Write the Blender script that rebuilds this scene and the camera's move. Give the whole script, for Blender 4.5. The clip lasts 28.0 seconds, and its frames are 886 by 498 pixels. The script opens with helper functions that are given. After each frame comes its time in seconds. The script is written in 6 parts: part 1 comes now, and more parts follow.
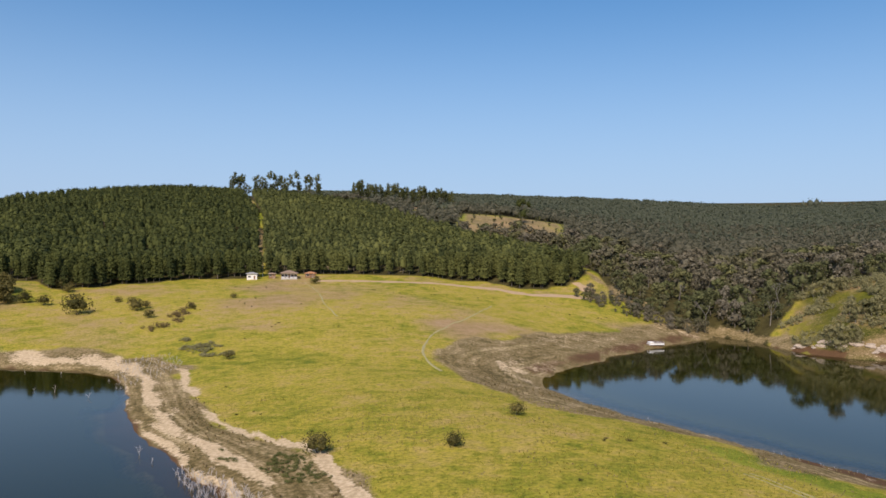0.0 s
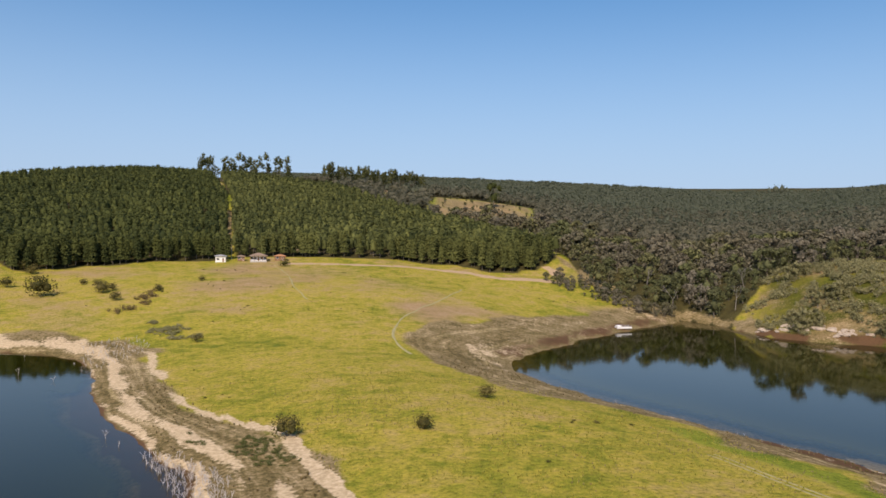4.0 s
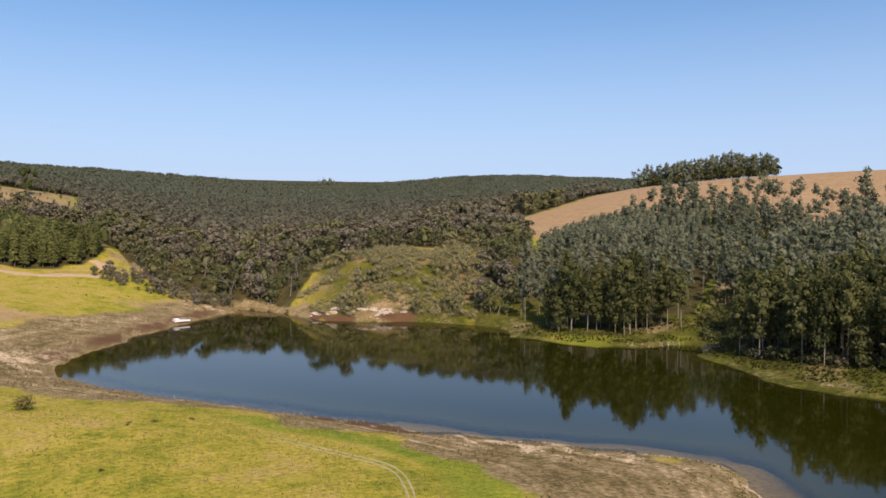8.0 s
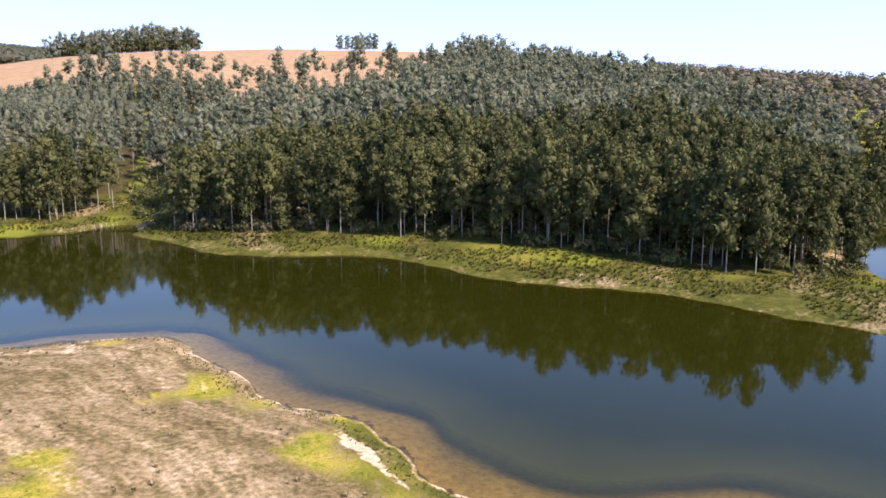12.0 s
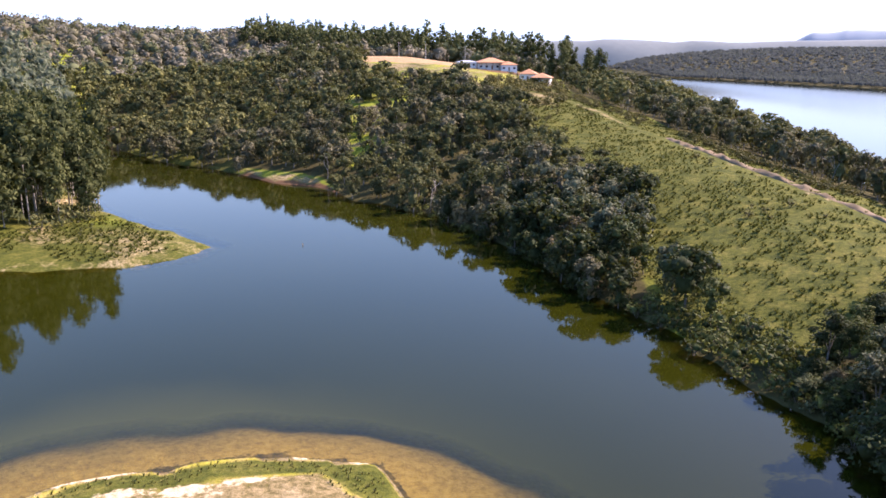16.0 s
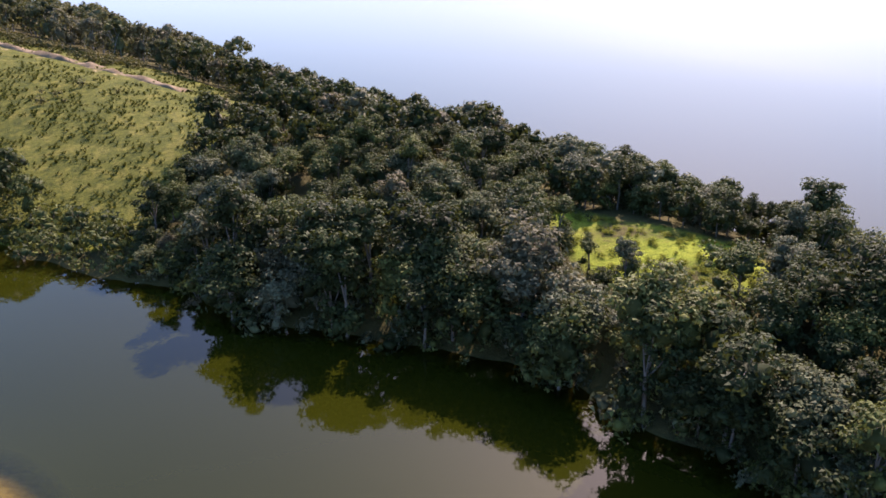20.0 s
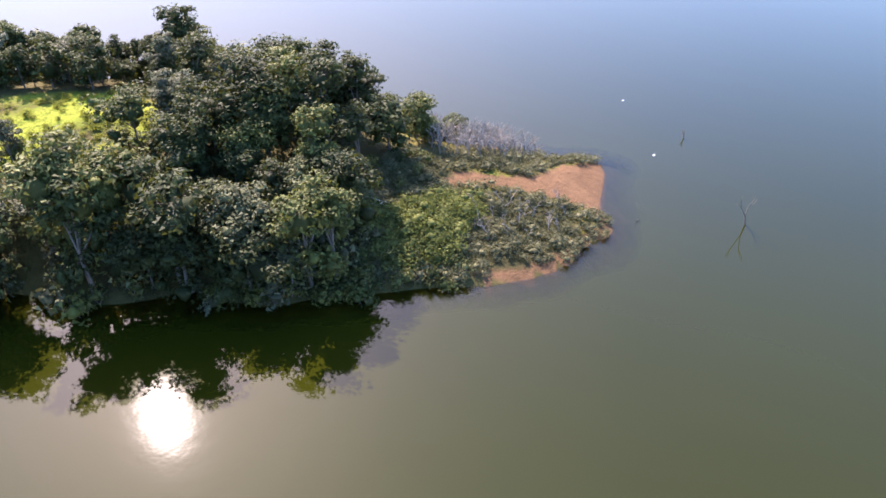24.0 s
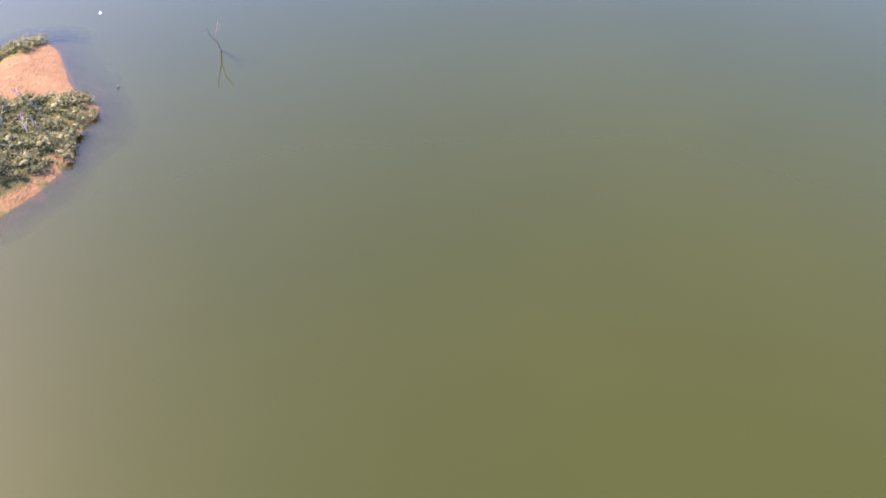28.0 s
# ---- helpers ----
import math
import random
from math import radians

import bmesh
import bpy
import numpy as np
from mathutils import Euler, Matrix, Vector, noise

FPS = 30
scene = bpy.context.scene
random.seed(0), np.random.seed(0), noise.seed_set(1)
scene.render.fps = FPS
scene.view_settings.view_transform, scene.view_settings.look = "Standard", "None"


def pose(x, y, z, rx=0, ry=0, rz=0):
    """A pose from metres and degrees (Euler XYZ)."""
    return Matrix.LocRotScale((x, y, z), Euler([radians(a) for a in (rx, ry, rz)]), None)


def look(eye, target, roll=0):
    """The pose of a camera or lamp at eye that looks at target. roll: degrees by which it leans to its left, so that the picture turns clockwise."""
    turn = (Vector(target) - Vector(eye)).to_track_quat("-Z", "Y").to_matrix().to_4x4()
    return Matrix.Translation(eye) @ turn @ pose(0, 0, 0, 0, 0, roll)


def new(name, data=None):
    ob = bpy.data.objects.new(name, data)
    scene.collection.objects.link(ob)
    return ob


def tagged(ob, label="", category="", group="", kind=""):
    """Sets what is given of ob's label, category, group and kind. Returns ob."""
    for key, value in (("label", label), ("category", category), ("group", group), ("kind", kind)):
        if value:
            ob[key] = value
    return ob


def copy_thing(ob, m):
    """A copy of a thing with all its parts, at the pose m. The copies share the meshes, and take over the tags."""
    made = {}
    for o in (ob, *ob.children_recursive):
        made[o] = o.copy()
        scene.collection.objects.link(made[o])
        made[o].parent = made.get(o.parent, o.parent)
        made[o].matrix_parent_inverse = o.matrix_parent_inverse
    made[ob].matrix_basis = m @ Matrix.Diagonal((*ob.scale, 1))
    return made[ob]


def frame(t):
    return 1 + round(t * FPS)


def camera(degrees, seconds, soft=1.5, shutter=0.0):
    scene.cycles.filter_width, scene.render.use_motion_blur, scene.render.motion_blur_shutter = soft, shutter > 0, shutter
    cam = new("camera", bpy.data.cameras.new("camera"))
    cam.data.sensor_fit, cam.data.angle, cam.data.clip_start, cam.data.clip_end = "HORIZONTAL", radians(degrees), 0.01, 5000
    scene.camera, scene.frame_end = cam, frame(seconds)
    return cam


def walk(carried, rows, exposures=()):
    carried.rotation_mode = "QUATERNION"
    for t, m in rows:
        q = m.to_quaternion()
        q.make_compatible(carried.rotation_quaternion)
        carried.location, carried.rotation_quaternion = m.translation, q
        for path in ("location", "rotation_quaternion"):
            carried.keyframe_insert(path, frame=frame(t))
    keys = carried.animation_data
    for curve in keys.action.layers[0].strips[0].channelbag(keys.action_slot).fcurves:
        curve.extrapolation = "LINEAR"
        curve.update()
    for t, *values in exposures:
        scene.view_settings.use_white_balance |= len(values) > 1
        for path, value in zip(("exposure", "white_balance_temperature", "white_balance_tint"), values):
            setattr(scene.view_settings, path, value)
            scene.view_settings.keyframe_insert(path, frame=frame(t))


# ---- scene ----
FLY = 36.0                      # height of the hovering camera over the lake


def turn(yaw, pitch, lean):
    return pose(0, 0, FLY, 90 + pitch, 0, yaw) @ pose(0, 0, 0, 0, 0, -lean)


PATH = [
    (0, -0.00, 0.32, -0.51), (0.5, 3.95, 0.27, -0.60), (1, 4.96, 0.26, -0.67), (1.5, 2.48, -0.24, -0.97),
    (2, -0.89, -0.19, -0.88), (2.5, -1.97, -0.16, -0.84), (4.5, -2.31, -1.05, -0.85), (5, -6.62, -1.06, -0.79),
    (5.5, -12.85, -1.06, -0.69), (6, -17.52, -1.07, -0.62), (6.5, -21.80, -1.09, -0.44), (7, -26.01, -1.14, -0.47),
    (7.5, -29.28, -1.18, -0.43), (8, -33.75, -1.24, -0.34), (8.5, -39.29, -1.30, -0.29), (9, -44.45, -2.12, -0.20),
    (9.5, -48.56, -4.58, -0.14), (10, -53.33, -7.08, -0.05), (10.5, -58.04, -9.00, -0.01), (11, -63.31, -9.26, -0.01),
    (11.5, -68.62, -9.45, -0.10), (13.5, -90.79, -12.26, -0.37), (14, -98.08, -12.39, -0.46), (14.5, -105.67, -12.77, -0.57),
    (15, -112.91, -13.09, -0.31), (15.5, -119.93, -13.40, -0.35), (16, -126.63, -13.70, -0.40), (16.5, -132.78, -14.02, -0.45),
    (17, -138.91, -14.34, -0.45), (17.5, -145.02, -14.63, -0.46), (18, -151.44, -15.66, -0.44), (18.5, -157.65, -17.27, -0.45),
    (19, -163.68, -18.89, -0.49), (19.5, -169.70, -20.43, -0.49), (20, -175.69, -21.95, -0.55), (20.5, -181.49, -23.37, -0.63),
    (21, -187.35, -24.72, -0.71), (21.5, -193.02, -26.06, -0.59), (23.5, -215.74, -31.54, -0.27), (24, -221.45, -32.92, -0.34),
    (24.5, -227.10, -34.25, -0.53), (25, -232.75, -35.63, -0.62), (25.5, -238.29, -37.04, -0.66), (26, -243.64, -38.41, -0.80),
    (26.5, -248.70, -39.83, -0.69), (27, -253.76, -41.26, -0.47), (27.5, -258.72, -42.54, -0.68), (28, -263.24, -44.12, 0.05),
]
cam = camera(59.03, 28.0, soft=1.6)
walk(cam, [(t, turn(y, p, r)) for t, y, p, r in PATH],
     exposures=[(0, 0.2, 6950, 17), (8, 0.44, 7350, 23), (11, 1.05, 6750, 30), (14, 1.72, 6550, 31), (17, 1.76, 6850, 32), (20, 1.7, 6900, 31), (24, 2.55, 6650, 30), (26, 3.05, 6850, 30), (28, 3.25, 7050, 36)])

# ---- light: clear winter sky, sun over the big lake ----
SUN_AZ, SUN_EL = -195.4, 41.9


def bearing(az, r, z=0.0):
    """A place r metres from the hovering point, az degrees to the left of the first view."""
    a = radians(az)
    return Vector((-math.sin(a) * r, math.cos(a) * r, z))


world = bpy.data.worlds.new("sky")
scene.world = world
world.use_nodes = True
nt = world.node_tree
sky = nt.nodes.new("ShaderNodeTexSky")
sky.sky_type = "NISHITA"
sky.sun_disc = False
sky.sun_elevation = radians(SUN_EL)
sun_xy = bearing(SUN_AZ, 1)
sky.sun_rotation = math.atan2(sun_xy.x, sun_xy.y)
sky.altitude = 0
sky.air_density, sky.dust_density, sky.ozone_density = 1.0, 1.8, 3.0
nt.nodes["Background"].inputs["Strength"].default_value = 0.112
vivid = nt.nodes.new("ShaderNodeHueSaturation")
vivid.inputs["Saturation"].default_value = 1.5
nt.links.new(sky.outputs[0], vivid.inputs["Color"])
# dry-season dust: a pale veil that thins with height
seen = nt.nodes.new("ShaderNodeTexCoord")
split = nt.nodes.new("ShaderNodeSeparateXYZ")
nt.links.new(seen.outputs["Generated"], split.inputs[0])
thins = nt.nodes.new("ShaderNodeMapRange")
thins.interpolation_type = "SMOOTHERSTEP"
thins.inputs[1].default_value, thins.inputs[2].default_value = -0.03, 0.42
thins.inputs[3].default_value, thins.inputs[4].default_value = 0.82, 0.17
nt.links.new(split.outputs[2], thins.inputs[0])
dusty = nt.nodes.new("ShaderNodeMix")
dusty.data_type = "RGBA"
dusty.inputs[7].default_value = (3.05, 4.7, 7.1, 1)
nt.links.new(thins.outputs[0], dusty.inputs[0])
nt.links.new(vivid.outputs[0], dusty.inputs[6])
nt.links.new(dusty.outputs[2], nt.nodes["Background"].inputs[0])
lamp = bpy.data.lights.new("sun", "SUN")
lamp.energy, lamp.angle, lamp.color = 3.8, radians(0.53), (1.0, 0.92, 0.81)
sun = new("sun", lamp)
sun_at = bearing(SUN_AZ, math.cos(radians(SUN_EL)) * 300, math.sin(radians(SUN_EL)) * 300)
sun.matrix_world = look(sun_at, (0, 0, 0))


# ---- materials ----
def material(name):
    m = bpy.data.materials.new(name)
    m.use_nodes = True
    t = m.node_tree
    b = t.nodes["Principled BSDF"]
    return m, t, b


def add(t, kind, **values):
    n = t.nodes.new(kind)
    for k, v in values.items():
        n.inputs[k.replace("_", " ")].default_value = v
    return n


def noise_tex(t, scale, detail=4.0, rough=0.6, coord="Position"):
    geo = t.nodes.new("ShaderNodeNewGeometry")
    n = add(t, "ShaderNodeTexNoise", Scale=scale, Detail=detail, Roughness=rough)
    t.links.new(geo.outputs[coord], n.inputs["Vector"])
    return n.outputs["Fac"]


def ramp(t, fac, stops):
    r = t.nodes.new("ShaderNodeValToRGB")
    e = r.color_ramp.elements
    e[0].position, e[0].color = stops[0][0], (*stops[0][1], 1)
    e[1].position, e[1].color = stops[-1][0], (*stops[-1][1], 1)
    for p, c in stops[1:-1]:
        e.new(p).color = (*c, 1)
    t.links.new(fac, r.inputs["Fac"])
    return r.outputs["Color"]


def blend(t, fac, a, b, mode="MIX"):
    m = t.nodes.new("ShaderNodeMix")
    m.data_type, m.blend_type = "RGBA", mode
    for socket, v in ((m.inputs[0], fac), (m.inputs[6], a), (m.inputs[7], b)):
        if isinstance(v, bpy.types.NodeSocket):
            t.links.new(v, socket)
        elif isinstance(v, tuple):
            socket.default_value = (*v, 1)
        else:
            socket.default_value = v
    return m.outputs[2]


def calc(t, op, a, b=0.0):
    m = t.nodes.new("ShaderNodeMath")
    m.operation = op
    m.use_clamp = op in ("MULTIPLY_ADD",)
    for socket, v in zip(m.inputs, (a, b)):
        if isinstance(v, bpy.types.NodeSocket):
            t.links.new(v, socket)
        else:
            socket.default_value = v
    return m.outputs[0]


def bump(t, b, height, strength, distance):
    n = add(t, "ShaderNodeBump", Strength=strength, Distance=distance)
    t.links.new(height, n.inputs["Height"])
    t.links.new(n.outputs[0], b.inputs["Normal"])


def plain(name, color, rough=0.8, metal=0.0, spread=0.25, scale=3.0):
    """A worn solid surface: two sizes of noise in its colour and a fine bump."""
    m, t, b = material(name)
    f = calc(t, "ADD", calc(t, "MULTIPLY", noise_tex(t, scale, 5), 0.6), calc(t, "MULTIPLY", noise_tex(t, scale * 9, 3), 0.4))
    lo, hi = tuple(c * (1 - spread) for c in color), tuple(min(1, c * (1 + spread)) for c in color)
    t.links.new(ramp(t, f, [(0.3, lo), (0.7, hi)]), b.inputs["Base Color"])
    b.inputs["Roughness"].default_value, b.inputs["Metallic"].default_value = rough, metal
    bump(t, b, f, 0.3, 0.03)
    return m


def foliage(name, dark, light, gloss=0.55, through_light=0.3, warm=None, kinds=None, sheen=0.12, spread=0.45):
    """Leaves: tint varies from plant to plant and from leaf to leaf."""
    m, t, b = material(name)
    at = t.nodes.new("ShaderNodeAttribute")
    at.attribute_name = "tint"
    oi = t.nodes.new("ShaderNodeObjectInfo")
    geo = t.nodes.new("ShaderNodeNewGeometry")
    leaf = geo.outputs["Random Per Island"]
    plant = calc(t, "FRACT", calc(t, "ADD", at.outputs["Fac"], oi.outputs["Random"]))
    f = calc(t, "ADD", calc(t, "MULTIPLY", plant, 0.55), calc(t, "MULTIPLY", leaf, 0.45))
    stops = [(0.1, dark), (0.75, light)]
    if warm:
        stops.append((1.0, warm))
    col = ramp(t, f, stops)
    if kinds:
        # each plant has a hue of its own, each leaf its own brightness
        hue = ramp(t, plant, kinds)
        shade = ramp(t, leaf, [(0.0, (1 - spread * 1.2,) * 3), (1.0, (1 + spread * 0.8,) * 3)])
        col = blend(t, 1.0, hue, shade, "MULTIPLY")
    t.links.new(col, b.inputs["Base Color"])
    b.inputs["Roughness"].default_value = gloss
    b.inputs["Specular IOR Level"].default_value = sheen
    tr = t.nodes.new("ShaderNodeBsdfTranslucent")
    t.links.new(blend(t, 0.5, col, (light[0] * 1.4, light[1] * 1.5, light[2] * 0.8)), tr.inputs["Color"])
    mix = t.nodes.new("ShaderNodeMixShader")
    mix.inputs[0].default_value = through_light
    out = t.nodes["Material Output"]
    t.links.new(b.outputs[0], mix.inputs[1])
    t.links.new(tr.outputs[0], mix.inputs[2])
    t.links.new(mix.outputs[0], out.inputs["Surface"])
    return m


def ground_material():
    m, t, b = material("ground_cover")

    def cover(name):
        a = t.nodes.new("ShaderNodeAttribute")
        a.attribute_name = name
        s = t.nodes.new("ShaderNodeSeparateColor")
        t.links.new(a.outputs["Color"], s.inputs[0])
        return [*s.outputs, a.outputs["Alpha"]]

    c1, c2 = cover("cover_bank"), cover("cover_land")
    big, mid, fine = noise_tex(t, 0.02, 5), noise_tex(t, 0.16, 7, 0.72), noise_tex(t, 1.3, 5, 0.7)
    clump = noise_tex(t, 0.45, 4, 0.65)
    tiny = noise_tex(t, 5.0, 3, 0.7)
    g = calc(t, "ADD", calc(t, "MULTIPLY", big, 0.36), calc(t, "ADD", calc(t, "MULTIPLY", mid, 0.42), calc(t, "MULTIPLY", clump, 0.22)))
    grass = ramp(t, g, [(0.37, (0.125, 0.150, 0.016)), (0.44, (0.225, 0.218, 0.025)), (0.50, (0.325, 0.272, 0.042)), (0.57, (0.37, 0.280, 0.078)), (0.65, (0.33, 0.228, 0.105))])
    tuft = ramp(t, calc(t, "ADD", calc(t, "MULTIPLY", fine, 0.6), calc(t, "MULTIPLY", tiny, 0.4)), [(0.40, (0.5, 0.54, 0.46)), (0.48, (0.9, 0.92, 0.88)), (0.54, (1.1, 1.08, 1.05)), (0.62, (1.42, 1.34, 1.25))])
    grass = blend(t, 1.0, grass, tuft, "MULTIPLY")
    dry = ramp(t, calc(t, "ADD", calc(t, "MULTIPLY", mid, 0.5), calc(t, "MULTIPLY", fine, 0.5)),
               [(0.40, (0.110, 0.088, 0.034)), (0.47, (0.180, 0.136, 0.060)), (0.53, (0.25, 0.188, 0.096)), (0.62, (0.33, 0.255, 0.15))])
    dry = blend(t, 0.6, dry, tuft, "MULTIPLY")
    # terraces left by the falling water: streaks that run along the shore
    at = t.nodes.new("ShaderNodeAttribute")
    at.attribute_name = "bank_line"
    geo = t.nodes.new("ShaderNodeNewGeometry")
    pos = t.nodes.new("ShaderNodeSeparateXYZ")
    t.links.new(geo.outputs["Position"], pos.inputs[0])
    along = t.nodes.new("ShaderNodeCombineXYZ")
    t.links.new(calc(t, "MULTIPLY", at.outputs["Fac"], 13.0), along.inputs[0])
    t.links.new(calc(t, "MULTIPLY", pos.outputs[0], 0.022), along.inputs[1])
    t.links.new(calc(t, "MULTIPLY", pos.outputs[1], 0.022), along.inputs[2])
    lines = add(t, "ShaderNodeTexNoise", Scale=1.0, Detail=3.0, Roughness=0.65)
    t.links.new(along.outputs[0], lines.inputs["Vector"])
    terrace = ramp(t, lines.outputs["Fac"], [(0.36, (0.68, 0.68, 0.60)), (0.48, (0.95, 0.94, 0.90)), (0.56, (1.14, 1.14, 1.18)), (0.66, (1.6, 1.64, 1.75))])
    dry = blend(t, calc(t, "GREATER_THAN", at.outputs["Fac"], 0.002), dry, blend(t, 1.0, dry, terrace, "MULTIPLY"))
    sand = ramp(t, fine, [(0.32, (0.36, 0.265, 0.155)), (0.44, (0.47, 0.355, 0.215)), (0.56, (0.58, 0.45, 0.285)), (0.7, (0.68, 0.55, 0.385))])
    red = ramp(t, calc(t, "ADD", calc(t, "MULTIPLY", mid, 0.5), calc(t, "MULTIPLY", fine, 0.5)), [(0.35, (0.082, 0.045, 0.022)), (0.65, (0.148, 0.082, 0.041))])
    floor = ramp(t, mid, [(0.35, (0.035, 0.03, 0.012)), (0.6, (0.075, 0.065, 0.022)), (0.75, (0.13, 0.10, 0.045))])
    straw = ramp(t, calc(t, "ADD", calc(t, "MULTIPLY", mid, 0.6), calc(t, "MULTIPLY", fine, 0.4)), [(0.35, (0.235, 0.152, 0.075)), (0.52, (0.33, 0.222, 0.118)), (0.68, (0.40, 0.29, 0.165))])
    lush = ramp(t, mid, [(0.35, (0.13, 0.17, 0.017)), (0.65, (0.25, 0.265, 0.030))])
    lush = blend(t, 1.0, lush, tuft, "MULTIPLY")

    def edge(mask, soft=0.5):
        e = calc(t, "ADD", mask, calc(t, "MULTIPLY", calc(t, "SUBTRACT", calc(t, "ADD", calc(t, "MULTIPLY", mid, 0.5), calc(t, "MULTIPLY", fine, 0.5)), 0.5), soft * 2.4))
        r = t.nodes.new("ShaderNodeMapRange")
        r.inputs[1].default_value, r.inputs[2].default_value = 0.38, 0.62
        t.links.new(e, r.inputs[0])
        return r.outputs[0]

    col = blend(t, edge(c2[2]), grass, lush)
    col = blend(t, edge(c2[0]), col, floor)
    olive = ramp(t, calc(t, "ADD", calc(t, "MULTIPLY", mid, 0.5), calc(t, "MULTIPLY", clump, 0.5)), [(0.38, (0.042, 0.050, 0.009)), (0.5, (0.076, 0.080, 0.013)), (0.62, (0.128, 0.115, 0.026))])
    col = blend(t, edge(c2[3], 0.4), col, blend(t, 1.0, olive, tuft, "MULTIPLY"))
    col = blend(t, edge(c2[1], 0.3), col, straw)
    col = blend(t, edge(c1[0]), col, dry)
    col = blend(t, edge(c1[2], 0.4), col, red)
    col = blend(t, edge(c1[1], 0.95), col, sand)
    t.links.new(col, b.inputs["Base Color"])
    b.inputs["Roughness"].default_value = 0.95
    b.inputs["Specular IOR Level"].default_value = 0.1
    bump(t, b, calc(t, "ADD", fine, calc(t, "MULTIPLY", tiny, 0.5)), 0.8, 0.25)
    return m


def water_material():
    """Murky lake water: a mirror by Fresnel, green silt below, clear in the shallows."""
    m, t, b = material("lake_water")
    t.nodes.remove(b)
    out = t.nodes["Material Output"]
    a = t.nodes.new("ShaderNodeAttribute")
    a.attribute_name = "depth"
    silt = t.nodes.new("ShaderNodeBsdfDiffuse")
    deep_silt = ramp(t, noise_tex(t, 0.02, 3), [(0.35, (0.0142, 0.0160, 0.0013)), (0.65, (0.0168, 0.0185, 0.0016))])
    near = add(t, "ShaderNodeMapRange")
    near.inputs[1].default_value, near.inputs[2].default_value = 0.8, 4.9
    near.inputs[3].default_value, near.inputs[4].default_value = 1.0, 0.0
    t.links.new(a.outputs["Fac"], near.inputs[0])
    shoal = t.nodes.new("ShaderNodeAttribute")
    shoal.attribute_name = "shoal"
    t.links.new(blend(t, calc(t, "MULTIPLY", near.outputs[0], shoal.outputs["Fac"]), deep_silt, (0.038, 0.038, 0.007)), silt.inputs["Color"])
    clear = t.nodes.new("ShaderNodeBsdfTransparent")
    clear.inputs["Color"].default_value = (0.80, 0.74, 0.36, 1)
    deep = t.nodes.new("ShaderNodeMapRange")
    deep.inputs[1].default_value, deep.inputs[2].default_value = 0.12, 1.7
    deep.inputs[3].default_value, deep.inputs[4].default_value = 0.15, 1.0
    t.links.new(a.outputs["Fac"], deep.inputs[0])
    body = t.nodes.new("ShaderNodeMixShader")
    t.links.new(deep.outputs[0], body.inputs[0])
    t.links.new(clear.outputs[0], body.inputs[1])
    t.links.new(silt.outputs[0], body.inputs[2])
    gloss = t.nodes.new("ShaderNodeBsdfGlossy")
    o = t.nodes.new("ShaderNodeAttribute")
    o.attribute_name = "open"
    ruffled = t.nodes.new("ShaderNodeMapRange")
    ruffled.inputs[3].default_value, ruffled.inputs[4].default_value = 0.04, 0.13
    t.links.new(o.outputs["Fac"], ruffled.inputs[0])
    t.links.new(ruffled.outputs[0], gloss.inputs["Roughness"])
    bmp = add(t, "ShaderNodeBump", Strength=0.03, Distance=0.2)
    t.links.new(noise_tex(t, 0.5, 3), bmp.inputs["Height"])
    t.links.new(bmp.outputs[0], gloss.inputs["Normal"])
    fr = add(t, "ShaderNodeFresnel", IOR=1.33)
    t.links.new(bmp.outputs[0], fr.inputs["Normal"])
    mix = t.nodes.new("ShaderNodeMixShader")
    t.links.new(fr.outputs[0], mix.inputs[0])
    t.links.new(body.outputs[0], mix.inputs[1])
    t.links.new(gloss.outputs[0], mix.inputs[2])
    t.links.new(mix.outputs[0], out.inputs["Surface"])
    return m


GROUND = ground_material()
WATER = water_material()
PINE = foliage("pine_needles", (0.026, 0.036, 0.012), (0.088, 0.100, 0.029), 0.85, 0.15)
YOUNG_PINE = foliage("young_pine_needles", (0.036, 0.046, 0.016), (0.125, 0.135, 0.042), 0.85, 0.15)
EUC = foliage("eucalyptus_leaves", (0.026, 0.034, 0.013), (0.097, 0.104, 0.037), 0.8, 0.2)
# farther stands: aerial haze mixed into the leaf colour as pale grey
EUC_HAZED = foliage("hazed_eucalyptus_leaves", (0.074, 0.090, 0.060), (0.158, 0.172, 0.108), 0.95, 0.3)
NATIVE = foliage("woodland_leaves", (0.046, 0.053, 0.023), (0.175, 0.162, 0.065), 0.8, 0.16,
                 kinds=[(0.0, (0.050, 0.056, 0.024)), (0.35, (0.085, 0.088, 0.034)), (0.6, (0.14, 0.135, 0.045)), (0.8, (0.095, 0.088, 0.046)), (0.95, (0.128, 0.116, 0.070))])
SHRUB_LEAF = foliage("grey_shrub_leaves", (0.125, 0.125, 0.055), (0.265, 0.245, 0.125), 0.85, 0.25)
# valley trees: grey-brown of their own, colour lightened further for haze
VALLEY_LEAF = foliage("valley_leaves", (0.065, 0.066, 0.036), (0.160, 0.145, 0.080), 0.85, 0.15, spread=0.35,
                      kinds=[(0.0, (0.084, 0.090, 0.044)), (0.3, (0.110, 0.120, 0.050)), (0.45, (0.142, 0.142, 0.060)), (0.6, (0.132, 0.120, 0.078)), (0.8, (0.148, 0.132, 0.092)), (0.97, (0.160, 0.144, 0.106))])
# far woods: haze put into the leaf colours, translucence evens their shading
DISTANT_HAZED_LEAF = foliage("hazed_distant_leaves", (0.104, 0.120, 0.086), (0.124, 0.138, 0.098), 1.0, 0.4, sheen=0.0)
